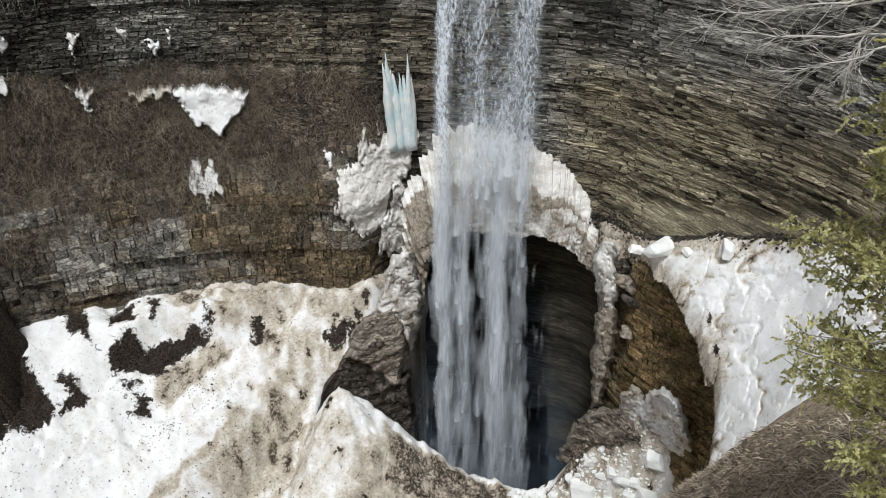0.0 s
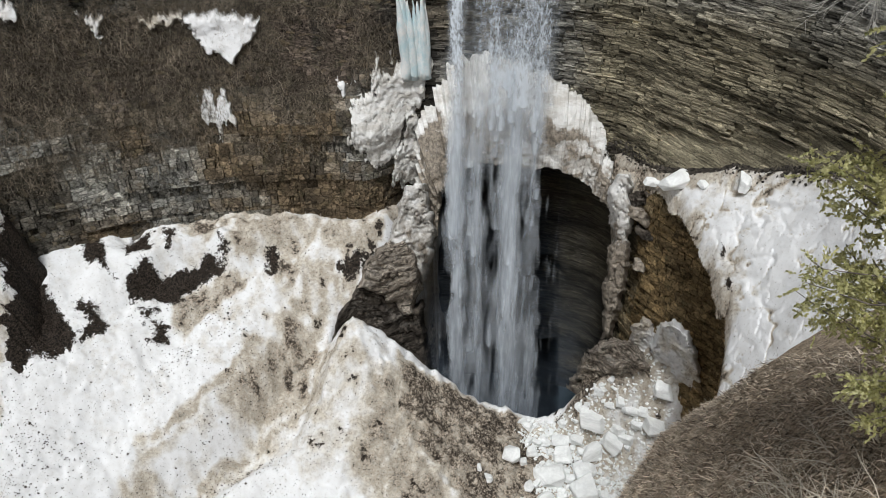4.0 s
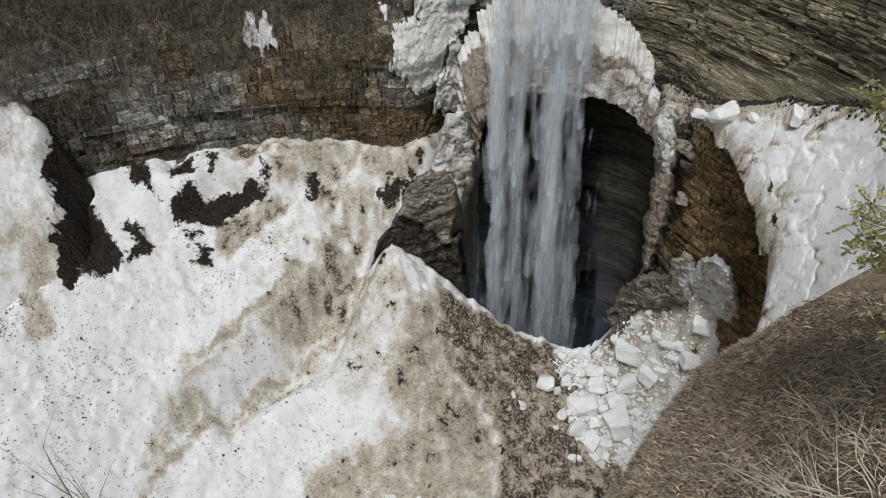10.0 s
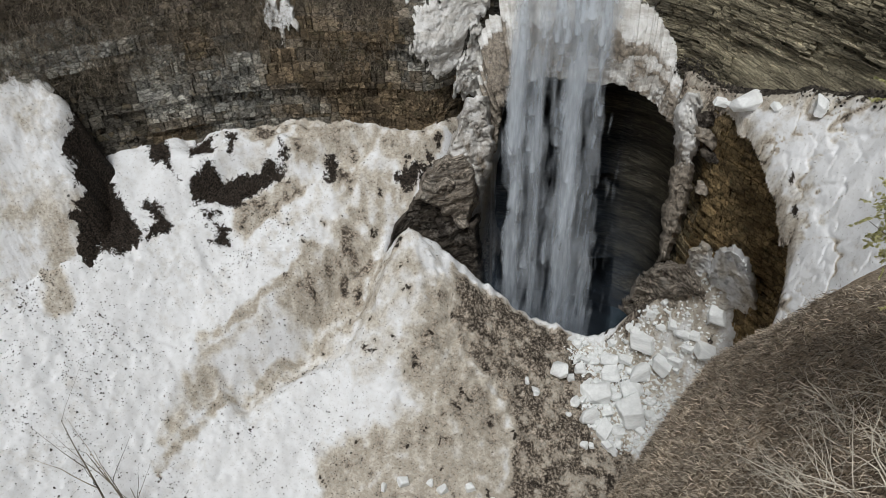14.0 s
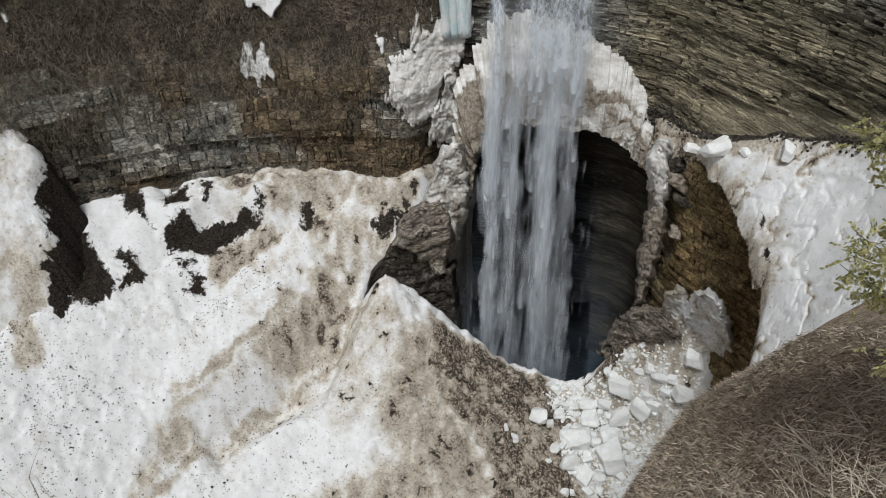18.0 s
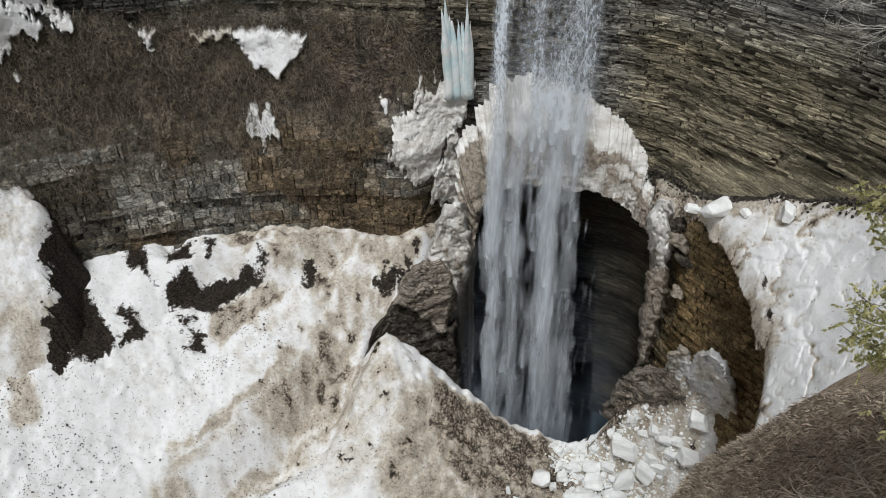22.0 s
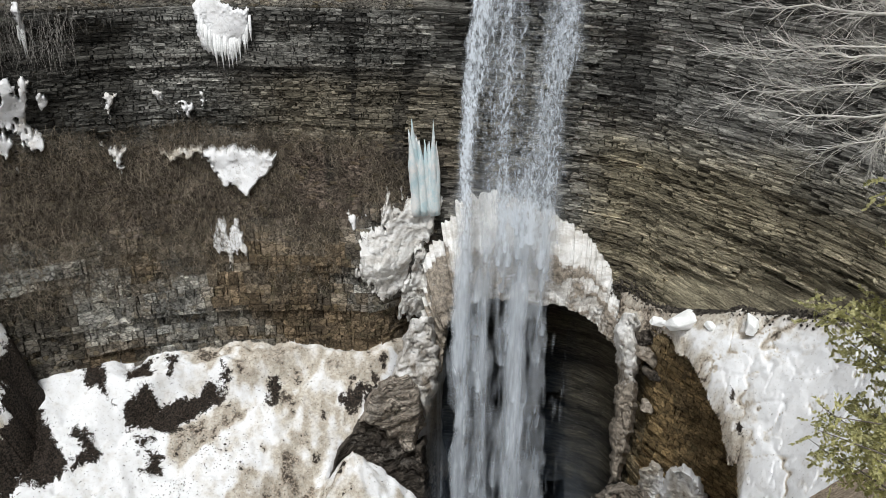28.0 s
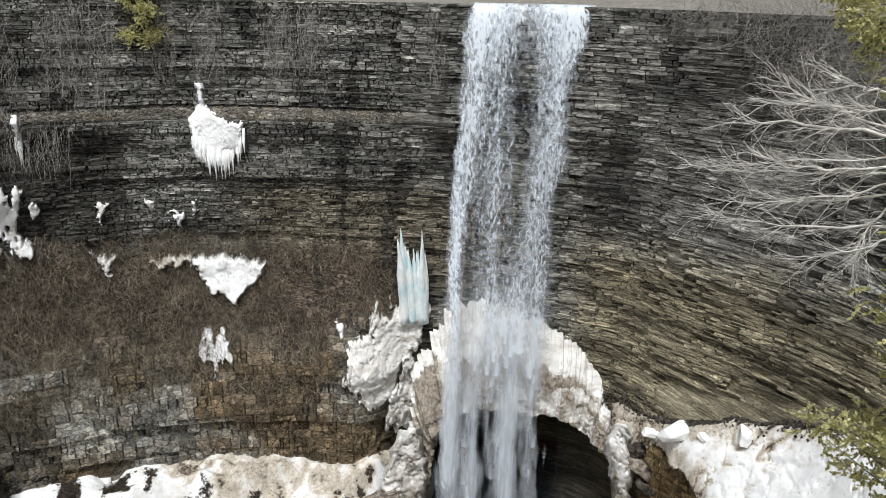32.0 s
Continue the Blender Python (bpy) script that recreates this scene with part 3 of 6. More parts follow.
def cliff(name, az0, az1, step_a, step_z, label, z0=-1.0, z1=LIP, material=None):
    """The body of a stretch of cliff, with a top and a back, so that it has thickness."""
    az = np.linspace(az0, az1, int((az1 - az0) / step_a) + 2)
    zz = np.linspace(z0, z1, int((z1 - z0) / step_z) + 2)
    A, Z = np.meshgrid(az, zz, indexing="ij")
    arc = np.radians(A) * 38
    d = face_dist(A, Z) + 0.25 + 0.1 * fbm(arc * 1.5, Z * 1.5, 0, 3, 72) - 0.4 * smooth(35.1, 35.4, Z) * (1 - smooth(35.9, 36.3, Z)) * (A < 0)
    x, y = polar(A, d)
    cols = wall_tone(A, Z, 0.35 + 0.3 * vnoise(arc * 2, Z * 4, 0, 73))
    me = mesh_of(name, np.stack([x, y, Z], -1).reshape(-1, 3), grid_faces(len(az), len(zz))[:, ::-1], cols.reshape(-1, 3))
    return tagged(part(name, me, material or ROCK), label, "cliff", kind="structure")


wall_left = cliff("wall_left", -60, -4, 0.35, 0.25, "dark bedded rock cliff with brown scrub slope and wet stains")
wall_back = cliff("wall_back", -4, 16, 0.35, 0.25, "dark wet rock cliff behind the waterfall, pit shade painted in", material=ROCK_THIN)
wall_right = cliff("wall_right", 16, 75, 0.35, 0.25, "grey and olive thin-bedded rock cliff", material=ROCK_THIN)
wall_far = cliff("wall_far", -180, -60, 1.5, 1.0, "dark rock cliff of the lower gorge")
wall_near = cliff("wall_near", 75, 180, 1.5, 1.0, "rock cliff below the viewpoint")

BEDS = {1: ((0.08, 0.24), (0.14, 0.6), 0.06, 0.7, 0.035), 2: ((0.08, 0.24), (0.25, 1.1), 0.06, 0.7, 0.035), 3: ((0.06, 0.20), (0.15, 1.7), 0.028, 0.34, 0.016)}
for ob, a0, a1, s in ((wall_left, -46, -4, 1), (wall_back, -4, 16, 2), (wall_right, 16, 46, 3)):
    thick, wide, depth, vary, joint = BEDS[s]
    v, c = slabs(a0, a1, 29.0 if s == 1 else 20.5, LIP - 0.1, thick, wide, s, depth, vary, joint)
    if s < 3:
        away = (v[:, 0, 0] < -0.4) & (v[:, 0, 2] > 35.25) & (v[:, 0, 2] < 36.05)
        v, c = v[~away], c[~away]
    else:
        low_v, low_c = slabs(a0, a1, 0.5, 20.4, (0.2, 0.6), (0.3, 1.3), s + 5, 0.10, 0.6, 0.04)
        tagged(part("rock_blocks", boxes_mesh("rock_blocks", low_v, low_c), ROCK_BLOCKY, ob), kind="stuff")
    if s == 3:
        a_mid = np.degrees(np.arctan2(v[:, 0, 0], v[:, 0, 1]))
        bare = v[:, 0, 2] < np.interp(a_mid, [10, 18, 28, 40], [22.5, 24.4, 27.4, 30]) + 0.5 * np.sin(a_mid * 3)
        v, c, a_mid = v[~bare], c[~bare], a_mid[~bare]
        size = np.ptp(v[:, :4, 2], axis=1) * np.linalg.norm(v[:, 1, :2] - v[:, 0, :2], axis=1)
        order = np.argsort(-np.where((a_mid > 12) & (a_mid < 29) & (v[:, 0, 2] > 25) & (v[:, 3, 2] < 40), size, 0))[:280]
        for i in order:
            part("rock_slab", boxes_mesh("rock_slab", v[i:i + 1], c[i:i + 1]), ROCK_THIN, ob)
        v, c = np.delete(v, order, 0), np.delete(c, order, 0)
    tagged(part("rock_beds", boxes_mesh("rock_beds", v, c), ROCK_THIN, ob), kind="stuff")
v, c = slabs(-46, -4, 14.5, 24.6, (0.28, 0.8), (0.22, 0.95), 4, 0.08, 0.8, 0.03)
mid_az = np.degrees(np.arctan2(v[:, :4, 0].mean(1), v[:, :4, 1].mean(1)))
size = np.ptp(v[:, :4, 2], axis=1) * np.linalg.norm(v[:, 1, :2] - v[:, 0, :2], axis=1)
pick = np.where((mid_az > -33) & (mid_az < -9) & (v[:, 0, 2] > 16.4) & (v[:, 3, 2] < 23.2), size, 0)
loose = np.zeros(len(v), bool)
loose[np.argsort(-pick)[:290]] = True
tagged(part("rock_blocks", boxes_mesh("rock_blocks", v[~loose], c[~loose]), ROCK_BLOCKY, wall_left), kind="stuff")
for i in np.where(loose)[0]:
    part("rock_block", boxes_mesh("rock_block", v[i:i + 1], c[i:i + 1]), ROCK_BLOCKY, wall_left)

# ---- setting: plateau round the gorge
az = np.linspace(-180, 180, 361)
rings = (0, 0.5, 1.5, 4, 9, 20, 45, 110, 300, 900, 2500)
P = []
for k in rings:
    d = wall_dist(az, 41.5) + 0.25 + k
    x, y = polar(az, d)
    P.append(np.stack([x, y, LIP - 0.12 + 0.5 * fbm(x * 0.2, y * 0.2, 0, 3, 81) * min(1, k / 4) + 0.12 * min(1, k / 6) + 0 * x], -1))
P = np.array(P)
ground = tagged(part("ground", mesh_of("ground", P.reshape(-1, 3), grid_faces(len(rings), len(az))), TURF),
                "brown leaf-littered plateau above the gorge", "ground", kind="structure")

# ---- the ledge from which the gorge is seen
gx0, gy0 = np.linspace(-9, 9, 50), np.linspace(-14, 0.3, 40)
X0, Y0 = np.meshgrid(gx0, gy0, indexing="ij")
edge0 = smooth(0.3, -0.02, Y0 + 0.1 * fbm(X0 * 0.8, Y0 * 0, 0, 3, 82))
Z0 = 37.5 + 3.2 * edge0 + 0.08 * fbm(X0 * 1.2, Y0 * 1.2, 0, 4, 83)
tagged(part("ground_ledge", mesh_of("ground_ledge", np.stack([X0, Y0, Z0], -1).reshape(-1, 3), grid_faces(50, 40)), TURF),
       "bare earth ledge at the gorge's rim", "ground", kind="structure")

# ---- setting: snow and ice floor
# bare scrub ground that shows through the snow, and one cavity's painted dark, in plan
SCRUB_AND_HOLES = (
    ((-30.5, 38.0), (-25.5, 38.5), (-24.9, 35.4), (-23.5, 34.2), (-23.2, 33.7), (-22.0, 32.7), (-21.0, 31.6), (-20.4, 30.7), (-21.7, 29.7), (-22.2, 29.5), (-22.5, 30.4), (-22.8, 29.8), (-23.5, 29.9), (-24.4, 30.7), (-24.2, 31.6), (-24.5, 33.0), (-26.0, 35.0)),
    ((-21.3, 36.6), (-20.3, 36.6), (-19.6, 34.9), (-19.3, 34.3), (-19.6, 34.4), (-20.1, 35.0), (-20.8, 35.1)),
    ((-18.5, 34.3), (-18.1, 35.1), (-17.5, 35.3), (-16.8, 35.4), (-15.8, 35.7), (-14.8, 36.4), (-13.7, 36.5), (-13.3, 36.1), (-14.3, 35.8), (-15.1, 34.9), (-16.0, 34.1), (-16.6, 34.2), (-17.7, 34.2), (-18.1, 33.8)),
    ((-18.8, 35.7), (-19.0, 37.2), (-17.9, 37.1), (-17.6, 36.1), (-18.3, 35.7)),
    ((-17.2, 37.7), (-16.4, 37.3), (-16.4, 36.4), (-16.8, 36.5)),
    ((-20.6, 33.0), (-20.0, 33.0), (-19.1, 32.3), (-19.1, 32.0), (-20.2, 31.0), (-19.9, 32.0)),
    ((-16.9, 33.0), (-16.2, 32.9), (-16.0, 32.0), (-16.8, 31.9)),
    ((-17.6, 33.5), (-16.9, 33.5), (-17.0, 33.0), (-17.4, 33.0)),
    ((-13.6, 36.9), (-13.0, 36.9), (-13.2, 36.4), (-13.5, 36.5)),
    ((-11.0, 37.2), (-10.5, 37.3), (-10.5, 36.2), (-10.9, 36.2)),
    # a cavity: the shade inside it is painted on, the snow stays whole
    ((-7.1, 36.6), (-6.8, 37.2), (-5.0, 37.4), (-5.4, 37.0), (-6.3, 36.6)),
    # dark strip along the foot of the wall
    ((-24.6, 36.6), (-21.0, 37.6), (-20.0, 37.3), (-22.4, 36.2)),
)
# brown dirt on the snow, in plan
SOIL = (
    (((-14.2, 39.5), (-9.3, 39.2), (-7.8, 38.6), (-8.4, 37.6), (-13.0, 36.4), (-13.6, 37.1)), 0.50, 0.5),
    (((-11.5, 36.6), (-6.4, 37.8), (-5.4, 36.6), (-6.6, 35.6), (-7.6, 33.9), (-10.4, 34.2)), 0.36, 0.9),
    (((-16.4, 39.2), (-14.4, 39.4), (-13.8, 37.8), (-14.7, 37.1), (-16.0, 38.0)), 0.80, 0.4),
    (((-16.0, 34.1), (-15.1, 35.2), (-13.4, 35.9), (-11.9, 35.9), (-12.5, 35.2), (-14.1, 34.0), (-15.2, 32.5), (-15.8, 33.2)), 0.66, 0.4),
    (((-10.8, 37.0), (-8.6, 37.3), (-8.4, 36.9), (-10.0, 35.9), (-10.4, 34.9)), 0.55, 0.4),
    (((-11.9, 31.8), (-10.0, 33.4), (-7.9, 33.4), (-8.9, 31.1), (-9.9, 29.3), (-11.2, 29.0), (-12.0, 28.6), (-12.5, 29.0), (-13.1, 29.6), (-12.4, 30.8)), 0.60, 0.7),
    (((-10.2, 34.4), (-7.6, 34.4), (-7.9, 32.9), (-8.9, 31.1), (-9.8, 31.2)), 0.68, 0.5),
    (((-17.3, 25.5), (-16.5, 27.1), (-15.3, 27.8), (-14.6, 28.4), (-13.6, 29.3), (-13.2, 29.2), (-14.9, 27.7), (-15.4, 26.9), (-15.9, 26.3), (-15.3, 26.0), (-14.5, 25.7), (-15.7, 24.7), (-16.6, 23.5), (-17.5, 22.2), (-18.0, 22.3), (-17.7, 23.5)), 0.55, 0.6),
    (((-15.3, 26.7), (-13.9, 28.1), (-12.9, 28.4), (-13.2, 27.3), (-14.6, 26.3)), 0.28, 0.5),
    (((-8.0, 33.4), (-5.0, 33.2), (-4.6, 30.7), (-5.4, 27.0), (-8.8, 26.6), (-9.4, 28.8), (-8.9, 30.4)), 0.36, 1.0),
    (((-5.1, 31.8), (-2.5, 32.8), (-2.8, 30.8), (-2.0, 28.9), (-0.9, 28.2), (0.6, 27.0), (1.1, 24.3), (-7.8, 22.9), (-7.5, 24.4), (-4.3, 25.8), (-6.0, 27.7), (-5.1, 30.7)), 0.72, 1.3),
    (((-10.1, 23.8), (0.5, 26.0), (1.6, 20.0), (-9.6, 19.2)), 0.62, 1.2),
    (((-3.4, 32.9), (-1.1, 33.6), (1.4, 33.8), (4.4, 33.6), (4.8, 32.3), (5.4, 30.8), (5.6, 28.8), (6.2, 27.2), (7.4, 26.6), (8.2, 25.5), (8.0, 20.0), (1.1, 20.0), (0.6, 27.0), (-0.9, 28.2), (-2.4, 28.9), (-3.2, 30.8)), 1.0, 0.6),
    (((6.4, 34.8), (9.4, 35.4), (11.0, 34.2), (10.6, 33.2), (9.2, 32.6), (7.0, 32.9)), 1.0, 0.4),
    (((-25.1, 28.7), (-24.2, 29.0), (-23.4, 28.2), (-23.2, 26.6), (-23.5, 25.6), (-24.3, 26.0), (-24.9, 27.4)), 0.60, 0.4),
    (((-30, 32), (-26.2, 31), (-25.5, 26), (-31, 24)), 0.36, 1.2),
    (((-10.0, 39.6), (-4, 40.5), (-3.0, 37.0), (-8.0, 36.8)), 0.40, 0.8),
)


# dark edges of the dirty gully, in plan
EDGES = (((-8.8, 34.3), (-12.3, 31.4), (-13.4, 29.9), (-16.8, 27.0)), ((-7.6, 33.2), (-8.4, 31.2), (-9.9, 29.3), (-12.2, 28.3), (-14.5, 25.7), (-15.7, 24.5), (-17.8, 21.1)))


def floor_tone(x, y, z):
    n, m = fbm(x * 0.5, y * 0.5, 0, 4, 91), fbm(x * 2.2, y * 2.2, 0, 4, 92)
    dirt = 0.09 + 0.12 * n
    wx, wy = x + 0.5 * fbm(x * 0.7, y * 0.7, 0, 4, 93), y + 0.5 * fbm(x * 0.7, y * 0.7, 7, 4, 94)
    for pts, amount, soft in SOIL:
        dirt = np.maximum(dirt, amount * poly_mask(wx, wy, pts, soft) * (0.85 + 0.35 * m))
    high = smooth(30, 35, np.hypot(x, y)) * smooth(-27, -21, np.degrees(np.arctan2(x, y)))
    dirt = dirt + high * (0.10 + 0.22 * np.clip(m, -0.3, 1))
    bench = smooth(36.0, 37.5, np.hypot(x, y)) * smooth(-19, -15, np.degrees(np.arctan2(x, y)))
    dirt = np.maximum(dirt, bench * (0.36 + 0.5 * m))
    dirt = np.maximum(dirt, 0.46 * stroke(wx, wy, GULLY, 1.6) * (0.8 + 0.4 * m))
    for pts in EDGES:
        dirt = np.maximum(dirt, 0.66 * stroke(wx, wy, pts, 0.55) * (0.8 + 0.4 * m))
    # the rubble fan's floor is darkened to paint in shade between its blocks
    dirt = dirt * (1 - 0.6 * poly_mask(wx, wy, RUBBLE, 0.4)) + 0.46 * poly_mask(wx, wy, RUBBLE, 0.4) * (1 + 0.6 * m) * (1 - 0.4 * smooth(8, 10.5, x)) + 0.16 * blob(x, y, 12, 32.8, 2.6, 1.8) * (1 + m)
    wx, wy = x + 0.35 * fbm(x * 1.6, y * 1.6, 0, 4, 95), y + 0.35 * fbm(x * 1.6, y * 1.6, 7, 4, 96)
    earth = 0.12 + 0.1 * n
    for pts in SCRUB_AND_HOLES:
        earth = np.maximum(earth, 1.12 * poly_mask(wx, wy, pts, 0.62))
    earth = np.maximum(earth, 0.62 * smooth(0.5, 0.9, m + 0.35 * n) * smooth(0.25, 0.45, dirt))
    # the pit's inside and the cleft's flanks are coloured darker
    k = pit_k(x, y)
    inner = np.maximum(smooth(1.0, 0.96, k), poly_mask(x, y, NOTCH, 0.1))
    dirt = np.maximum(dirt, 0.9 * inner)
    cleft = poly_mask(x, y, NOTCH, 0.3)
    earth = np.maximum(earth, 0.8 * smooth(0.35, 0.7, cleft))
    crest = smooth(0.10, 0.02, np.abs(k - 1.04 + 0.05 * m)) * (x < 7.5) * (1 - cleft)
    dirt = dirt * (1 - 0.72 * crest)
    return np.stack([np.clip(dirt, 0, 1), np.clip(earth, 0, 1), np.clip(inner * 0.2, 0, 1)], -1)


# the fan of fallen ice in the outlet, in plan
RUBBLE = ((4.4, 33.4), (7.6, 33.2), (12.8, 32.4), (12.0, 29.5), (9.2, 27.2), (7.8, 26.6), (5.6, 27.0), (4.8, 28.6), (5.0, 30.6), (3.8, 31.8))

gx, gy = np.arange(-48, 16, 0.11), np.arange(8, 45.5, 0.11)
X, Y = np.meshgrid(gx, gy, indexing="ij")
Z = floor_z(X, Y)
D, AZ = np.hypot(X, Y), np.degrees(np.arctan2(X, Y))
inside = (D < wall_dist(AZ, np.clip(Z, 0, 40)) + np.where(AZ > 10, 3.0, 0.8)) & (X < bank_x(Y, Z, False) + 1.5)
keep = inside[:-1, :-1]
floor = tagged(part("floor", mesh_of("floor", np.stack([X, Y, Z], -1).reshape(-1, 3), grid_faces(len(gx), len(gy), keep), floor_tone(X, Y, Z).reshape(-1, 3)), SNOW),
               "dirty white snow and ice floor of the bowl", "snow", kind="structure")

# ---- setting: right-hand bank
gy2, gz2 = np.arange(1.5, 30, 0.12), np.arange(-1.5, 38, 0.12)
Yb, Zb = np.meshgrid(gy2, gz2, indexing="ij")
Xb = bank_x(Yb, Zb)
bank = tagged(part("bank", mesh_of("bank", np.stack([Xb, Yb, Zb], -1).reshape(-1, 3), grid_faces(len(gy2), len(gz2))[:, ::-1]), LITTER),
              "steep brown earth bank covered in dead grass", "bank", kind="structure")

# ---- snow slope on the right
ga, gt = np.linspace(13.0, 42, 380), np.linspace(0, 1, 210)
A, T = np.meshgrid(ga, gt, indexing="ij")
dw = wall_dist(A, np.interp(A, [10, 18, 28, 40], [19.5, 21.9, 25.4, 29.0])) + 0.4
dn = np.interp(A, [13.0, 14.0, 14.9, 16.5, 18.7, 20.9, 22.3, 22.8, 24.3, 25.1, 26.5, 42], [37.4, 36.9, 36.4, 35.0, 33.2, 31.6, 30.2, 29.2, 28.0, 26.4, 21.0, 16])
Dd = dw - 13.5 * T
x, y = polar(A, Dd)
dn = np.maximum(dn + 0.75 + 0.6 * fbm(A * 0.7, 0 * A, 3, 2, 101), 10)
z = snow_ramp_z(x, y)
drop = smooth(0.6, -0.35, Dd - dn)
z = z - 0.6 * drop ** 2
along, down = np.radians(A) * 30, (dw - Dd) * 1.4
bent = along + 0.8 * fbm(along * 0.4, down * 0.4, 3, 3, 107)
groove = np.abs(fbm(bent * 0.45 + 0.2 * down, down * 0.5, 0, 3, 106))
fold = np.abs(fbm(bent * 1.3, down * 1.0 + 0.3 * bent, 5, 4, 112))
puff = 0.22 * fbm(along * 0.5, down * 0.5, 0, 3, 108) - 0.17 * smooth(0.14, 0.0, groove) - 0.10 * smooth(0.14, 0.0, fold) + 0.06 * fbm(along * 2.2, down * 2.2, 0, 5, 105, 0.7)
px, py = polar(A, puff * 0.6)
x, y, z = x - px, y - py, z + puff * 0.6
# darker in the creases, along the broken edge and towards the wall
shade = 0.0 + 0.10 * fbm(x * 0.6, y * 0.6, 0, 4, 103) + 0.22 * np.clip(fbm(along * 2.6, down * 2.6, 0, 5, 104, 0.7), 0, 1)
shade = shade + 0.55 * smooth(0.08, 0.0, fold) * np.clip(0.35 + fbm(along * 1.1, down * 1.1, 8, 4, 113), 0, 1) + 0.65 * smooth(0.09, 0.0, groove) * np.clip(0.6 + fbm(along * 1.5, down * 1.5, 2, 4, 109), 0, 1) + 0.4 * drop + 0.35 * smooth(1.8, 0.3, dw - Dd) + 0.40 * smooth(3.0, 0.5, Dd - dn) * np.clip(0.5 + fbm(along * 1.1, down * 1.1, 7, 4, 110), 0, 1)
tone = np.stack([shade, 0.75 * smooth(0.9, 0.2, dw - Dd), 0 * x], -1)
# two holes given by colour alone: their dark insides painted in the earth tone
hole_shade = 0.75 * np.maximum(blob(x, y, 12.1, 28.7, 0.13, 0.35, 0), blob(x, y, 12.1, 27.3, 0.13, 0.4, 0))
tone[..., 1] = np.maximum(tone[..., 1], hole_shade)
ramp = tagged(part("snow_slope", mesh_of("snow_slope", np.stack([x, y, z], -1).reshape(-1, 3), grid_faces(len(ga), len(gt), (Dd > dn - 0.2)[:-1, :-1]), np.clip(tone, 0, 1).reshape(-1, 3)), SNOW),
              "thick white snow slope against the right-hand cliff", "snow", kind="structure")

gx3 = np.linspace(-6, 13, 60)
gy3 = np.linspace(33.5, 42, 30)
X3, Y3 = np.meshgrid(gx3, gy3, indexing="ij")
pool = tagged(part("water", mesh_of("water", np.stack([X3, Y3, 0.15 + 0.12 * fbm(X3, Y3, 0, 3, 121)], -1).reshape(-1, 3), grid_faces(60, 30)), POOL),
              "dark churned pool at the waterfall's foot", "water", kind="structure")


def tube(bm, pts, radii, sides=6):
    """A tapering tube along pts."""
    rings = []
    pts = [Vector(p) for p in pts]
    for i, p in enumerate(pts):
        way = (pts[min(i + 1, len(pts) - 1)] - pts[max(i - 1, 0)]).normalized()
        u = way.cross(Vector((0.31, 0.2, 0.93)))
        u = u.normalized() if u.length > 1e-4 else Vector((1, 0, 0))
        w = way.cross(u)
        rings.append([bm.verts.new(p + (u * math.cos(6.2832 * k / sides) + w * math.sin(6.2832 * k / sides)) * radii[i]) for k in range(sides)])
    for a, b in zip(rings, rings[1:]):
        for k in range(sides):
            f = bm.faces.new((a[k], a[(k + 1) % sides], b[(k + 1) % sides], b[k]))
            f.smooth = True
    bm.faces.new(rings[-1])
    bm.faces.new(rings[0][::-1])


# ---- waterfall
# the streams: name, then (height, middle, half width, strength) down the fall
STREAMS = {
    "left": ((41.6, 1.0, 1.0, 0.34), (37.8, 0.5, 0.8, 0.30), (29, -0.1, 0.55, 0.38), (20, -0.1, 0.50, 0.46), (12, -0.05, 0.45, 0.46), (4, 0.1, 0.7, 0.34)),
    "middle": ((41.6, 2.4, 0.8, 0.30), (37.8, 1.9, 1.1, 0.24), (29, 1.5, 0.9, 0.20), (19, 1.2, 0.28, 0.34), (5, 1.4, 0.4, 0.26)),
    "right": ((41.6, 5.0, 1.5, 0.44), (38.5, 4.7, 1.1, 0.36), (34, 4.2, 0.9, 0.32), (29, 3.6, 0.8, 0.28), (21, 3.1, 0.55, 0.44), (13, 3.15, 0.5, 0.46), (4, 3.5, 0.75, 0.36)),
    "far": ((41.6, 6.9, 0.6, 0.30), (37, 6.1, 0.8, 0.22), (29, 5.1, 0.9, 0.16), (21, 4.5, 0.35, 0.26), (5, 5.0, 0.55, 0.22)),
}


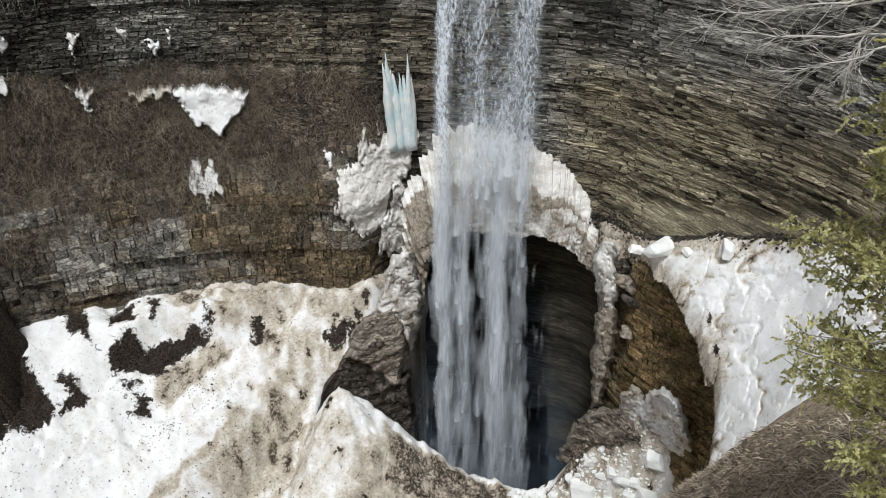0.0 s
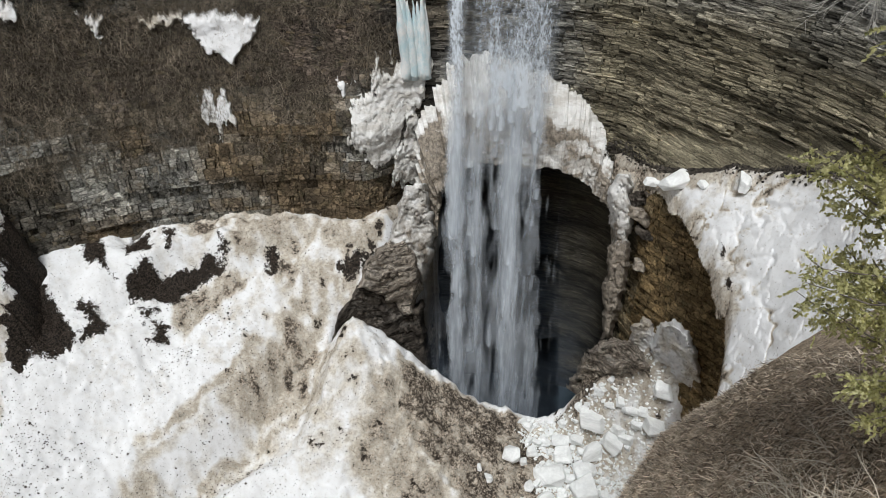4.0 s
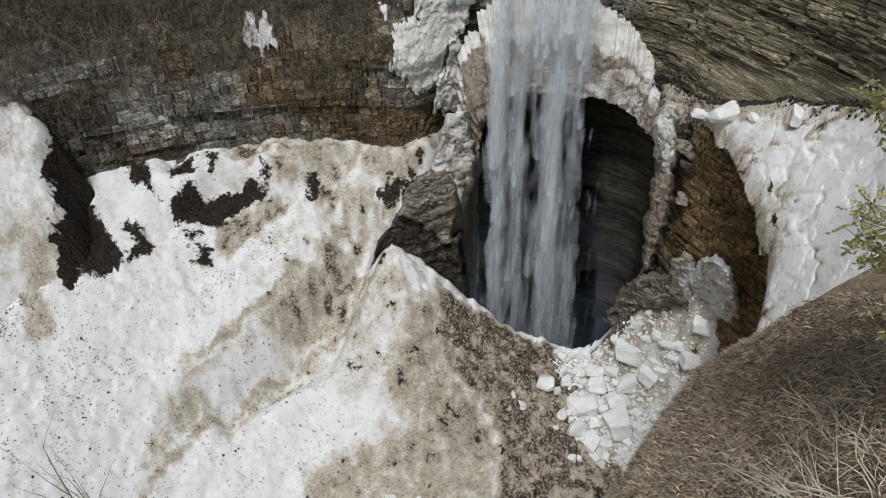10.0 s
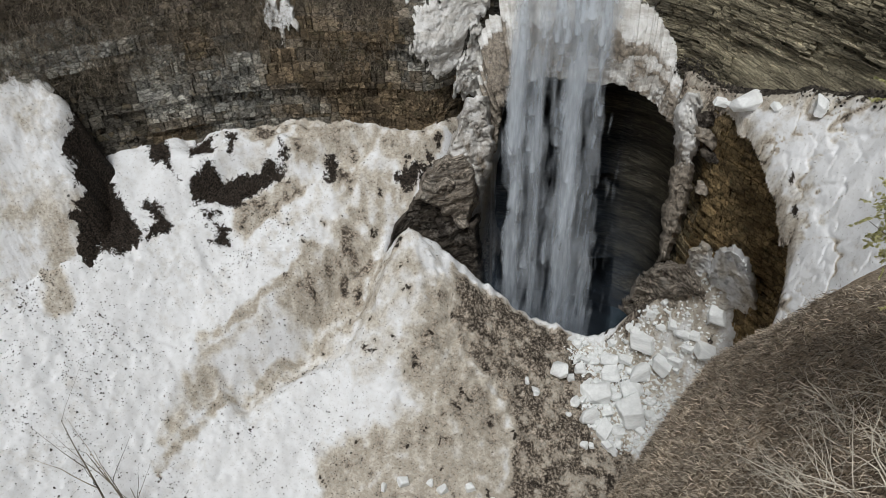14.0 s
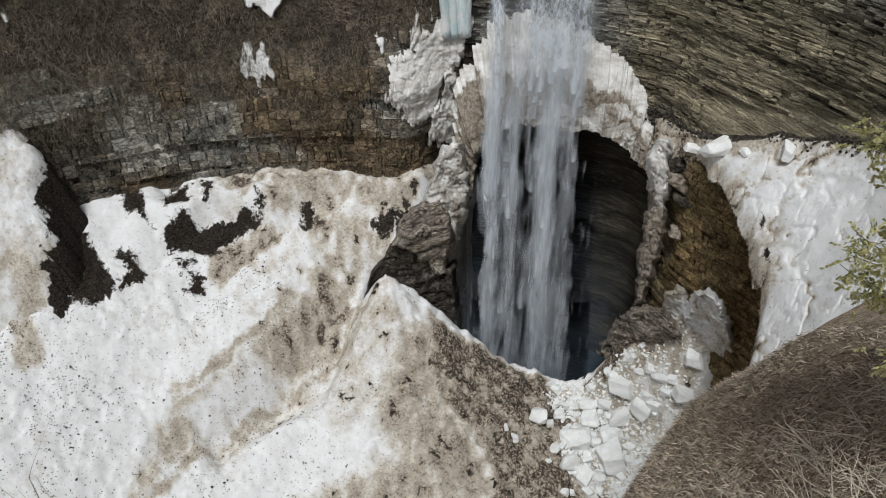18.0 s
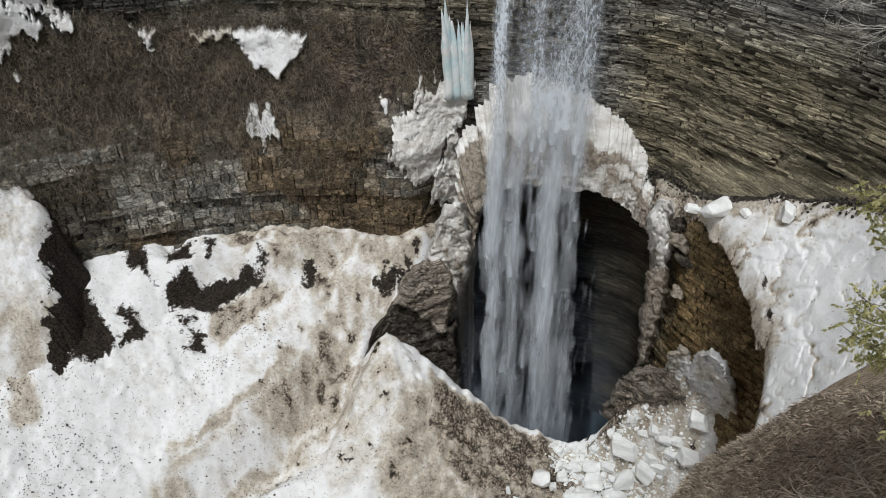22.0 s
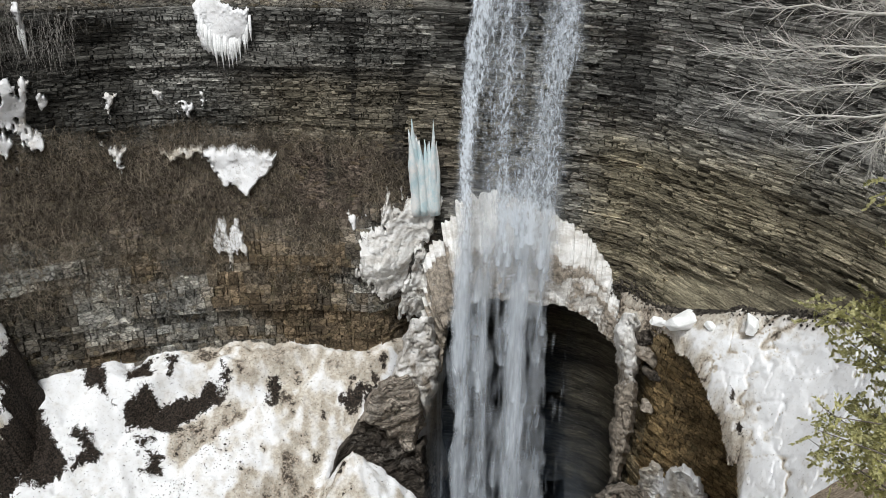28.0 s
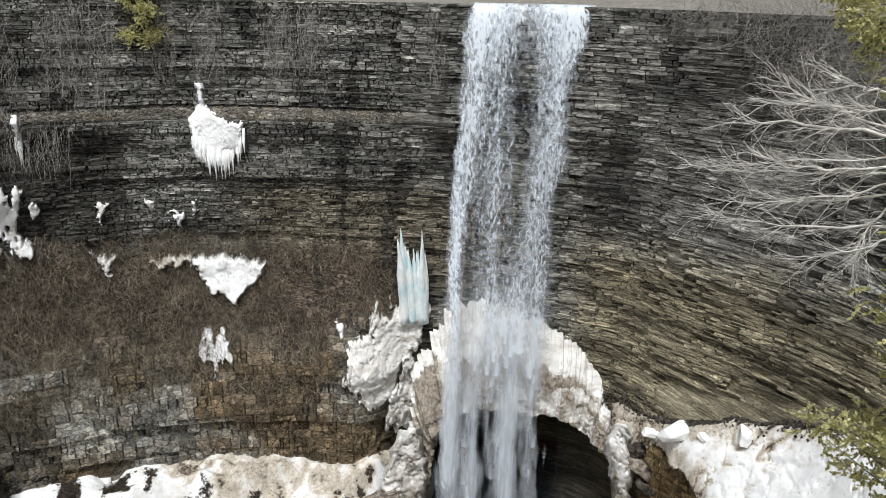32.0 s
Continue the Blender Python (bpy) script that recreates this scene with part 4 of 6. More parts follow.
def fall_sheet(name, parent, share, base, out, plumes, seed, lift, nz=420, nx=110):
    """A curtain of water. share: how strongly each stream shows in it; plumes: packets of water that fall faster than the rest, blunt below and fading upwards."""
    rng = random.Random(seed)
    zz = np.linspace(LIP + 0.12, -0.2, nz)
    Zs, U = np.meshgrid(zz, np.linspace(0, 1, nx), indexing="ij")
    k = np.sqrt(np.clip((LIP - Zs) / LIP, 0, 1))
    xl = np.interp(-Zs, (-41.5, -37.8, -29, -17, 0), (-0.15, -0.55, -1.15, -0.95, -1.1))
    xr = np.interp(-Zs, (-41.5, -38, -32.4, -28, -21, -13.7, 0), (7.7, 7.0, 6.3, 6.1, 6.0, 6.2, 7.3))
    xs = xl + (xr - xl) * U
    den = base + 0.10 * fbm(xs * 1.2, Zs * 0.06, seed, 3, 203) + 0 * xs
    for key, rows_ in STREAMS.items():
        h, mid, half, amount = (np.array(v) for v in zip(*rows_))
        c, w, q = (np.interp(-Zs, -h, v) for v in (mid, half, amount))
        off = (xs - c - 0.15 * fbm(Zs * 0.25, 0 * Zs, seed, 3, 204)) / w
        den = den + share.get(key, 0) * q * np.exp(-np.abs(off) ** 2.6)
    for i in range(plumes):
        z0 = rng.uniform(2, 25)
        x0 = float(np.interp(rng.random(), (0, 0.3, 0.55, 1), (-0.4, 1.2, 3.0, 5.2))) + rng.gauss(0, 0.2)
        size, power = rng.uniform(0.7, 1.4), rng.uniform(0.28, 0.55)
        up = (Zs - z0 - 0.35 * np.abs(xs - x0)) / size
        half = 0.10 + 0.16 * np.sqrt(np.clip(up, 0, None)) * size + 0.08 * fbm(Zs * 1.8, xs * 1.5, i, 3, 205)
        den = den + power * smooth(0.0, 0.12, up) * np.exp(-np.clip(up, 0, None) / 2.2) * np.exp(-((xs - x0) / np.maximum(half, 0.05)) ** 2)
    rag = 0.06 * fbm(Zs * 0.5, 0 * Zs, seed, 4, 206)
    den = den - 0.7 * smooth(0.13, 0.0, U + rag) - 0.7 * smooth(0.74, 1.0, U + rag) + lift * smooth(21, 30, Zs) + 0.10 * smooth(38, 41.5, Zs)
    ys = 39.5 - out * k - 0.25 * np.sin(U * math.pi) + 0.22 * fbm(xs * 0.9, Zs * 0.12, seed, 4, 202)
    tone = np.stack([np.clip(den, 0, 1), smooth(19, 30, Zs), 0 * den], -1)
    return part(name, mesh_of(name, np.stack([xs, ys, Zs], -1).reshape(-1, 3), grid_faces(nz, nx), tone.reshape(-1, 3)), WATER, parent)


fall = tagged(new("waterfall"), "tall white twin-stream waterfall dropping into a pit", "waterfall")
fall_sheet("left_stream", fall, {"left": 1.15, "middle": 0.5}, 0.02, 3.1, 14, 1, 0.11)
fall_sheet("right_stream", fall, {"right": 1.1, "far": 0.7, "middle": 0.5}, 0.02, 2.9, 18, 2, 0.09)
fall_sheet("plume_curtain", fall, {"left": 0.7, "middle": 1.0, "right": 0.7}, 0.07, 2.7, 30, 3, 0.14)
fall_sheet("back_spray", fall, {"left": 0.4, "middle": 0.6, "right": 0.5, "far": 0.9}, 0.20, 2.3, 8, 4, 0.12)


def mist():
    """Thin veils of spray that stand in the pit round the foot of the water."""
    thing = tagged(new("spray_cloud"), "faint blue-grey spray drifting at the waterfall's foot", "mist")
    for i, (cx, cy, rx, h, a) in enumerate(((2.8, 35.9, 5.6, 9.0, 0.5), (3.4, 37.6, 6.2, 14.0, 0.5), (2.6, 39.2, 6.0, 17.0, 0.45))):
        u, w = np.linspace(-1, 1, 40), np.linspace(0, 1, 40)
        U, Wv = np.meshgrid(u, w, indexing="ij")
        x, z = cx + U * rx, 0.2 + Wv * h
        y = cy + 0.5 * U * U + 0.3 * fbm(U * 2, Wv * 2, i, 2, 211)
        al = a * np.clip(1 - U * U, 0, 1) ** 0.8 * np.clip(1 - Wv, 0, 1) ** 1.3
        part("spray_veil", mesh_of("spray_veil", np.stack([x, y, z], -1).reshape(-1, 3), grid_faces(40, 40), np.repeat(al.reshape(-1, 1), 3, 1)), MIST, thing)


mist()


# ---- ice arch round the plunge pit
def hood(t, a, b, e):
    c, s = np.cos(t), np.sin(t)
    return a * np.sign(c) * np.abs(c) ** e, b * np.sign(s) * np.abs(s) ** e


def ice_arch():
    arch = tagged(new("ice_arch"), "thick white ice arch with dirty underside round the waterfall pit", "ice")
    for name, t0, t1, n in (("right_limb", -12, 58, 300), ("crown", 58, 122, 260), ("left_limb", 122, 188, 220)):
        T, S = np.meshgrid(np.linspace(radians(t0), radians(t1), n), np.linspace(0, 1, 170), indexing="ij")
        face = np.minimum(S / 0.72, 1)
        under = np.clip((S - 0.72) / 0.28, 0, 1)
        rag = 0.35 * fbm(T * 3, 0 * T, 0, 4, 111) + 0.26 * fbm(T * 14, 0 * T, 0, 3, 114) + 0.16 * fbm(T * 32, 0 * T, 3, 4, 119)
        rs = (np.cos(T) > 0) * 1.0
        xo, zo = hood(T, 5.2 + 3.1 * rs + rag, 9.7 + rag * 1.2, 0.8 + 0.2 * rs)
        xi, zi = hood(T, 3.7 + 3.0 * rs + 0.5 * rag, 4.0 + 0.6 * rag, 0.8)
        x = 2.6 + xo + (xi - xo) * face + 0.15 * under
        z = 15.8 + zo + (zi - zo) * face + 0.9 * under
        y = 41.2 - 2.4 * np.sin(face * math.pi / 2) ** 0.75 + 2.6 * under - np.where(x > 3, 0.042, 0.016) * (x - 3) ** 2
        # grooves run out from the crest, layers run along the arch
        rib = fbm(T * 48 + 1.5 * fbm(T * 3, S * 2, 4, 2, 116), S * 1.6, 0, 4, 112)
        bend = S * 15 + 2.2 * fbm(T * 2.5, S * 2, 6, 3, 118)
        bed = fbm(T * 1.6, bend, 2, 4, 117)
        y = y - 0.30 * fbm(T * 5, S * 3, 0, 4, 115) - 0.10 * rib * smooth(0.5, 0.05, S) - 0.10 * bed * smooth(0.25, 0.5, S) - 0.10 * fbm(T * 18, S * 8, 0, 4, 113, 0.65)
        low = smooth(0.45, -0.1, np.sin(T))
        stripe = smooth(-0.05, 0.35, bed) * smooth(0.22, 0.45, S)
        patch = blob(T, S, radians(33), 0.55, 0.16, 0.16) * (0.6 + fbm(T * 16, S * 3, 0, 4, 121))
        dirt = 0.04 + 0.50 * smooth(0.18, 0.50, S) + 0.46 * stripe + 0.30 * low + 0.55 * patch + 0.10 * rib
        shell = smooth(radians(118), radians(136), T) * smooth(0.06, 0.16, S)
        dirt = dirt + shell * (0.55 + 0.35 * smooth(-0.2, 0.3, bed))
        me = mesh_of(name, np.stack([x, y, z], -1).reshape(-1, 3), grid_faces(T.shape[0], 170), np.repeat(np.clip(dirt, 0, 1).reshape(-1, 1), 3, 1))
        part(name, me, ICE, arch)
    return arch


ice_arch()


# ---- ice and snow that clings to the cliff
def wall_patch(name, outline, thick, label, material=None, cell=0.07, seed=0, dirt=0.1, ragged=0.25, category="ice", proud=0.42, flute=True, lean=0.0):
    """A lump of ice or snow on the cliff within an outline of (degrees, height) points."""
    o = np.array(outline, float)
    az = np.arange(o[:, 0].min() - 0.8, o[:, 0].max() + 0.8, math.degrees(cell / 41))
    zz = np.arange(o[:, 1].min() - 0.5, o[:, 1].max() + 0.5, cell)
    A, Zp = np.meshgrid(az, zz, indexing="ij")
    arc, oarc = np.radians(A) * 41, np.radians(o[:, 0]) * 41
    wx = arc + ragged * fbm(arc * 2, Zp * 0.8, 0, 4, 300 + seed)
    wz = Zp + ragged * 1.4 * fbm(arc * 2.5, Zp * 0.7, 5, 4, 330 + seed)
    edge = (0.10 if ragged < 0.2 else 0.20) * fbm(arc * 7, Zp * 4, 0, 4, 450 + seed, 0.6)
    m = poly_mask(wx + edge, wz + edge, np.stack([oarc, o[:, 1]], -1), 0.3)
    lump = 0.6 + 0.5 * fbm(arc * 1.4, Zp * 1.0, 0, 4, 360 + seed) + 0.25 * fbm(arc * 5, Zp * 3, 0, 5, 390 + seed, 0.7) - 0.25 * smooth(0.10, 0, np.abs(fbm(arc * 1.7, Zp * 1.3, 4, 4, 395 + seed))) if flute else 1.0 - 0.5 * np.abs(fbm(arc * 0.9, Zp * 0.9, 2, 3, 390 + seed)) + 0.12 * fbm(arc * 5, Zp * 5, 0, 4, 395 + seed)
    d = face_dist(A, Zp) + 0.15 - np.sqrt(np.clip((m - 0.4) / 0.45, 0, 1)) * (thick * np.clip(lump, 0.1, 2) + proud + lean * np.clip(o[:, 1].max() - Zp, 0, 14) * np.clip((oarc.max() - arc) / 3, 0, 1))
    x, y = polar(A, d)
    k = 1.0 if material is ICE else 0.0
    tone = np.clip(dirt + 0.25 * fbm(arc, Zp, 0, 3, 420 + seed), 0, 1)
    tone = np.stack([tone, tone * k, tone * k], -1)
    f = grid_faces(len(az), len(zz), (m > 0.4)[:-1, :-1])[:, ::-1]
    ob = part(name, mesh_of(name, np.stack([x, y, Zp], -1).reshape(-1, 3), f, tone.reshape(-1, 3)), material or SNOW)
    return tagged(ob, label, category)


wall_patch("snow_patch", ((-19.6, 27.6), (-17.2, 27.75), (-14.4, 27.4), (-15.0, 26.6), (-15.7, 26.0), (-16.6, 25.5), (-16.85, 25.1), (-17.6, 25.7), (-18.6, 25.9), (-19.1, 26.6), (-19.3, 27.2)), 0.25, "clean white snow patch on a ledge of the brown slope", seed=1, dirt=0.02, category="snow", ragged=0.12, flute=False, cell=0.05, proud=0.46)
wall_patch("snow_patch", ((-22.7, 27.7), (-19.4, 27.6), (-19.4, 27.15), (-21.2, 27.1), (-22.5, 27.3)), 0.12, "thin grey-white snow strip along a ledge", seed=2, dirt=0.45, category="snow", ragged=0.4, cell=0.05, proud=0.42)
wall_patch("ice_patch", ((-19.2, 23.6), (-17.8, 23.6), (-17.3, 22.9), (-17.25, 21.7), (-17.7, 22.3), (-18.1, 22.2), (-18.6, 20.9), (-18.9, 22.1), (-19.6, 22.5)), 0.15, "small ragged white ice patch with drips", seed=3, dirt=0.25, ragged=0.45, cell=0.045, proud=0.44)
wall_patch("icefall", ((-18.55, 37.2), (-18.05, 37.2), (-17.75, 35.9), (-17.2, 35.6), (-16.5, 35.2), (-15.3, 35.3), (-15.5, 33.7), (-16.2, 33.4), (-16.5, 33.0), (-17.0, 32.6), (-17.3, 33.2), (-17.95, 32.6), (-18.5, 33.1), (-18.95, 33.8), (-19.1, 35.3), (-18.65, 35.8)), 0.16, "bright white hanging icefall with long icicle tips", seed=4, dirt=0.0, ragged=0.07, cell=0.04, proud=0.44)
wall_patch("icefall", ((-30.0, 35.8), (-29.5, 35.8), (-29.6, 34.1), (-30.0, 34.0)), 0.12, "narrow white hanging icicle", seed=5, dirt=0.0, ragged=0.12, cell=0.04, proud=0.44)
wall_patch("ice_sheet", ((-31.3, 31.9), (-29.5, 31.7), (-29.8, 30.3), (-30.6, 30.0), (-30.6, 29.1), (-31.4, 28.5), (-32.6, 29.0), (-34.6, 27.0), (-36.5, 27.5), (-34.4, 30.8), (-32.0, 30.8)), 0.12, "ragged white ice sheet on the scrub slope", seed=6, dirt=0.1, ragged=1.1, flute=False, cell=0.05, proud=0.44)
wall_patch("ice_mass", ((-6.2, 25.4), (-5.0, 24.7), (-4.5, 25.1), (-1.8, 25.0), (-2.0, 23.8), (-3.1, 23.3), (-3.7, 22.4), (-4.4, 20.3), (-6.4, 19.0), (-7.4, 20.2), (-8.3, 21.0), (-8.0, 23.4), (-6.8, 23.7)), 0.3, "knobbly dirty white ice mass beside the arch", ICE, seed=7, dirt=0.10, ragged=0.45, cell=0.05)
wall_patch("ice_mass", ((-3.8, 22.8), (-4.6, 20.0), (-5.1, 17.7), (-3.6, 17.0), (-2.4, 17.3), (-1.2, 16.8), (-1.0, 19.0), (-2.8, 19.8), (-3.2, 21.7)), 0.6, "grey-brown ice lump hanging below the arch", ICE, seed=8, dirt=0.38, ragged=0.35, cell=0.05)

def snow_chute():
    """Old snow that slid down a gully of the left wall onto the floor."""
    U, T = np.meshgrid(np.linspace(0, 1, 260), np.linspace(0, 1, 130), indexing="ij")
    run = 7.2 * T
    edge = np.interp(run, [0, 1.5, 3, 5, 7.2], [-33.9, -33.7, -34.0, -35.4, -37.4]) + 0.7 * fbm(run * 1.1, 0 * T, 0, 5, 701, 0.65)
    A = -58 + (edge + 58) * U ** 0.8
    top = np.interp(A, [-58, -46, -41, -38, -36], [31, 28.2, 26.2, 24.4, 22.8]) + 0.3 * fbm(A * 1.2, 0 * A, 0, 4, 702)
    dw = wall_dist(A, top)
    D_ = dw + 0.4 - run
    x, y = polar(A, D_)
    low = floor_z(x, y, False)
    puff = 0.5 * fbm(x * 0.4, y * 0.4, 0, 3, 704) + 0.30 * fbm(x * 1.0, y * 1.0, 3, 5, 705, 0.62) + 0.10 * fbm(x * 3, y * 3, 0, 4, 706, 0.7)
    curl = smooth(0.86, 1.0, U)
    hill = (1 - T) ** 1.25 * (1 - 0.92 * curl ** 2)
    z = low + (top - low) * hill + puff * smooth(0, 0.2, hill) * (1 - curl) - 0.35 * smooth(0.8, 1.0, T) - 0.5 * curl
    dirt = 0.04 + 0.20 * np.clip(fbm(x * 0.4, z * 0.4, 2, 4, 707) + 0.15, 0, 1) + 0.3 * np.clip(fbm(x * 1.7, z * 1.7, 0, 5, 708, 0.7), 0, 1) + 0.4 * smooth(3, 6, run) * np.clip(fbm(x * 0.5, y * 0.5, 0, 4, 709) + 0.3, 0, 1)
    tone = np.stack([np.clip(dirt, 0, 1), 0.1 + 0.85 * smooth(0.885, 0.925, U + 0.03 * fbm(x * 1.5, z * 1.5, 3, 4, 710)), 0 * dirt], -1)
    me = mesh_of("snow_chute", np.stack([x, y, z], -1).reshape(-1, 3), grid_faces(260, 130), tone.reshape(-1, 3))
    tagged(part("snow_chute", me, SNOW), "long dirty white snow chute down a gully", "snow", kind="structure")


snow_chute()
rng = random.Random(21)
hanging = [o for o in scene.objects if o.name.startswith("icefall")]
for body, spread in ((hanging[0], 26), (hanging[1], 3)):
    for i in range(spread):
        u = (i + rng.random()) / spread
        a = -18.85 + 3.4 * u if spread > 4 else -30.0 + 0.35 * u
        z1 = float(np.interp(a, [-18.9, -18.1, -17.1, -16.3, -15.4], [34.4, 33.3, 33.2, 33.6, 34.3])) if spread > 4 else 34.2
        drop_ = rng.uniform(0.3, 1.2)
        x, y = polar(a, float(face_dist(a, z1)) - 0.40)
        r = rng.uniform(0.05, 0.11)
        bm = bmesh.new()
        tube(bm, [(x, y + 0.15, z1 + 0.7), (x + 0.02, y, z1), (x + 0.03, y, z1 - drop_ * 0.5), (x + 0.03, y, z1 - drop_)], [r * 0.9, r, r * 0.55, 0.008], 6)
        part("icicle", bm, CHUNK, body)
for i, (a, zc, w, h) in enumerate(((-25.6, 30.6, 0.5, 0.7), (-25.6, 27.6, 0.6, 0.6), (-20.5, 29.9, 0.35, 0.5), (-19.0, 30.3, 0.3, 0.4), (-22.0, 31.0, 0.25, 0.4), (-8.9, 24.0, 0.6, 0.5))):
    wall_patch("ice_drip", ((a - w, zc + h), (a + w, zc + h * 0.8), (a + w * 0.6, zc - h * 0.2), (a + w * 0.3, zc - h * 1.4), (a - w * 0.2, zc - h * 0.5)), 0.1, "small grey-white frozen drip on the rock", cell=0.05, seed=20 + i, dirt=0.15, ragged=0.35, proud=0.4)


def ice_column():
    rng = random.Random(5)
    col = tagged(new("ice_column"), "pale blue ice column with spiked top", "ice")
    for i in range(16):
        a = -4.45 + 2.3 * (i + rng.uniform(0.1, 0.9)) / 16
        u = (a + 4.45) / 2.3
        foot = -3.9 + 1.8 * u
        top = 27.9 + 1.0 * abs(u - 0.5) * 2 + rng.uniform(-0.5, 0.6)
        if i == 1 or i == 13:
            top = 29.7
        pts, rad = [], []
        d = float(face_dist(a, 27)) - 0.25 - rng.uniform(0, 0.35)
        r0 = rng.uniform(0.15, 0.25)
        for k in range(13):
            s = k / 12
            x, y = polar(foot + (a - foot) * s ** 1.4, d - 0.25 * (1 - s))
            pts.append((x + rng.uniform(-0.02, 0.02), y, 24.2 + (top - 24.2) * s))
            rad.append(r0 * (1.3 - 0.5 * s) * min(1, (1 - s) * 3 + 0.06) * rng.uniform(0.85, 1.15))
        bm = bmesh.new()
        tube(bm, pts, rad, 8)
        part("icicle", bm, BLUE_ICE, col)


ice_column()


def ice_face(name, outline, at, deep, label, material, seed, relief, lean=0.0, tone=(0.5, 0.5), span=(16, 8), cell=0.06, grain=(0.7, 0.7)):
    """A standing slab of ice: its front lies at the plan distances at, within an outline of (degrees, height) points; it is deep metres thick."""
    o = np.array(outline, float)
    az = np.arange(o[:, 0].min() - 0.5, o[:, 0].max() + 0.5, math.degrees(cell / 36))
    zz = np.arange(o[:, 1].min() - 0.3, o[:, 1].max() + 0.3, cell)
    A, Zp = np.meshgrid(az, zz, indexing="ij")
    arc, oarc = np.radians(A) * 36, np.radians(o[:, 0]) * 36
    wx, wz = arc + 0.2 * fbm(arc * 1.6, Zp * 1.6, 0, 4, 600 + seed), Zp + 0.2 * fbm(arc * 1.6, Zp * 1.6, 5, 4, 610 + seed)
    m = poly_mask(wx, wz, np.stack([oarc, o[:, 1]], -1), 0.32)
    ledge = fbm(arc * 0.5 + 0.8 * fbm(arc * 0.3, Zp * 0.3, 1, 2, 620 + seed), Zp * 2.2 + 1.5 * fbm(arc * 0.5, Zp * 0.4, 2, 3, 630 + seed), 0, 4, 640 + seed)
    d = np.interp(A, [a for a, q in at], [q for a, q in at]) - lean * (Zp - o[:, 1].mean())
    crack = np.abs(fbm(arc * 1.5 * grain[0], Zp * 1.3 * grain[1], 3, 4, 660 + seed, 0.55))
    chip = np.floor(vnoise(arc * 2.3 * grain[0], Zp * 2.3 * grain[1], 0, 655 + seed) * 5) / 5
    d = d - relief * fbm(arc * 0.6, Zp * 0.5, 0, 3, 650 + seed) - 0.35 * relief * ledge - 0.7 * relief * chip + 0.20 * smooth(0.09, 0.0, crack) - 0.05 * fbm(arc * 7 * grain[0] ** 0.4, Zp * 7 * grain[1], 0, 4, 665 + seed, 0.65)
    back = deep * (1 - np.sqrt(np.clip((m - 0.2) / 0.6, 0, 1)))
    d, Zq = d + back, Zp - 0.75 * back
    x, y = polar(A, d)
    k = np.interp(-Zp, (-span[0], -span[1]), tone) + 0.3 * fbm(arc * 1.2, Zp * 0.5, 0, 4, 670 + seed)
    f = grid_faces(len(az), len(zz), (m > 0.2)[:-1, :-1])[:, ::-1]
    k = np.clip(k, 0, 1)
    me = mesh_of(name, np.stack([x, y, Zq], -1).reshape(-1, 3), f, np.stack([k, k * (material is not SNOW), k * (material is not SNOW)], -1).reshape(-1, 3))
    return tagged(part(name, me, material), label, "ice")


# ---- blocks of ice and snow
def rough_block(size, seed, boxy=False):
    """An angular broken lump, about as large as size."""
    rng = random.Random(seed)
    bm = bmesh.new()
    for i in range(8 if boxy else 0):
        p = Vector(((i & 1) - 0.5, (i >> 1 & 1) - 0.5, (i >> 2 & 1) - 0.5))
        bm.verts.new((p.x * size[0] * rng.uniform(0.45, 1.15), p.y * size[1] * rng.uniform(0.45, 1.15), p.z * size[2] * rng.uniform(0.45, 1.15)))
    for i in range(4 if boxy else 15):
        p = Vector((rng.gauss(0, 1), rng.gauss(0, 1), rng.gauss(0, 1)))
        p = p / (abs(p.x) ** 4 + abs(p.y) ** 4 + abs(p.z) ** 4) ** 0.25 * rng.uniform(0.42, 0.58)
        bm.verts.new((p.x * size[0], p.y * size[1], p.z * size[2]))
    bmesh.ops.convex_hull(bm, input=bm.verts[:])
    bmesh.ops.delete(bm, geom=[v for v in bm.verts if not v.link_faces], context="VERTS")
    bmesh.ops.bevel(bm, geom=bm.edges[:], offset=0.035 * min(size), segments=1, affect="EDGES")
    return bm


def on_floor(x, y):
    return float(floor_z(np.array([x]), np.array([y]))[0])


BIG = ((3.4, 30.2, 1.08, 1.08), (4.1, 30.3, 0.48, 0.58), (4.7, 31.1, 0.73, 0.61), (5.5, 32.0, 0.86, 0.68), (6.5, 32.1, 1.1, 0.93), (8.2, 32.1, 1.7, 1.2), (8.4, 30.9, 1.2, 2.3), (9.4, 31.0, 1.3, 1.1),
       (10.1, 30.9, 0.83, 0.83), (10.3, 31.4, 1.05, 0.7), (7.4, 31.8, 0.85, 0.68), (6.6, 31.2, 1.1, 1.0), (7.8, 30.4, 1.4, 1.3), (5.6, 29.7, 1.7, 1.4), (7.6, 29.0, 1.7, 1.9), (5.3, 27.9, 1.3, 1.6),
       (6.1, 27.5, 0.89, 1.3), (6.3, 28.6, 0.7, 0.7), (6.9, 27.7, 0.83, 0.83), (11.5, 30.8, 1.1, 1.9), (11.8, 31.3, 1.0, 1.3), (4.4, 28.9, 0.6, 0.95), (4.5, 32.8, 0.54, 0.54),
       (7.8, 32.6, 0.7, 0.6), (9.2, 32.0, 0.7, 0.6), (9.7, 31.3, 0.6, 0.7), (6.5, 26.4, 0.7, 0.5), (6.7, 29.9, 0.96, 0.72), (10.6, 31.0, 0.7, 0.56), (10.9, 31.2, 0.65, 0.6))
shapes = [rough_block((1, 1, 1), 50 + i, i % 3 != 0) for i in range(9)]
shape_mesh = []
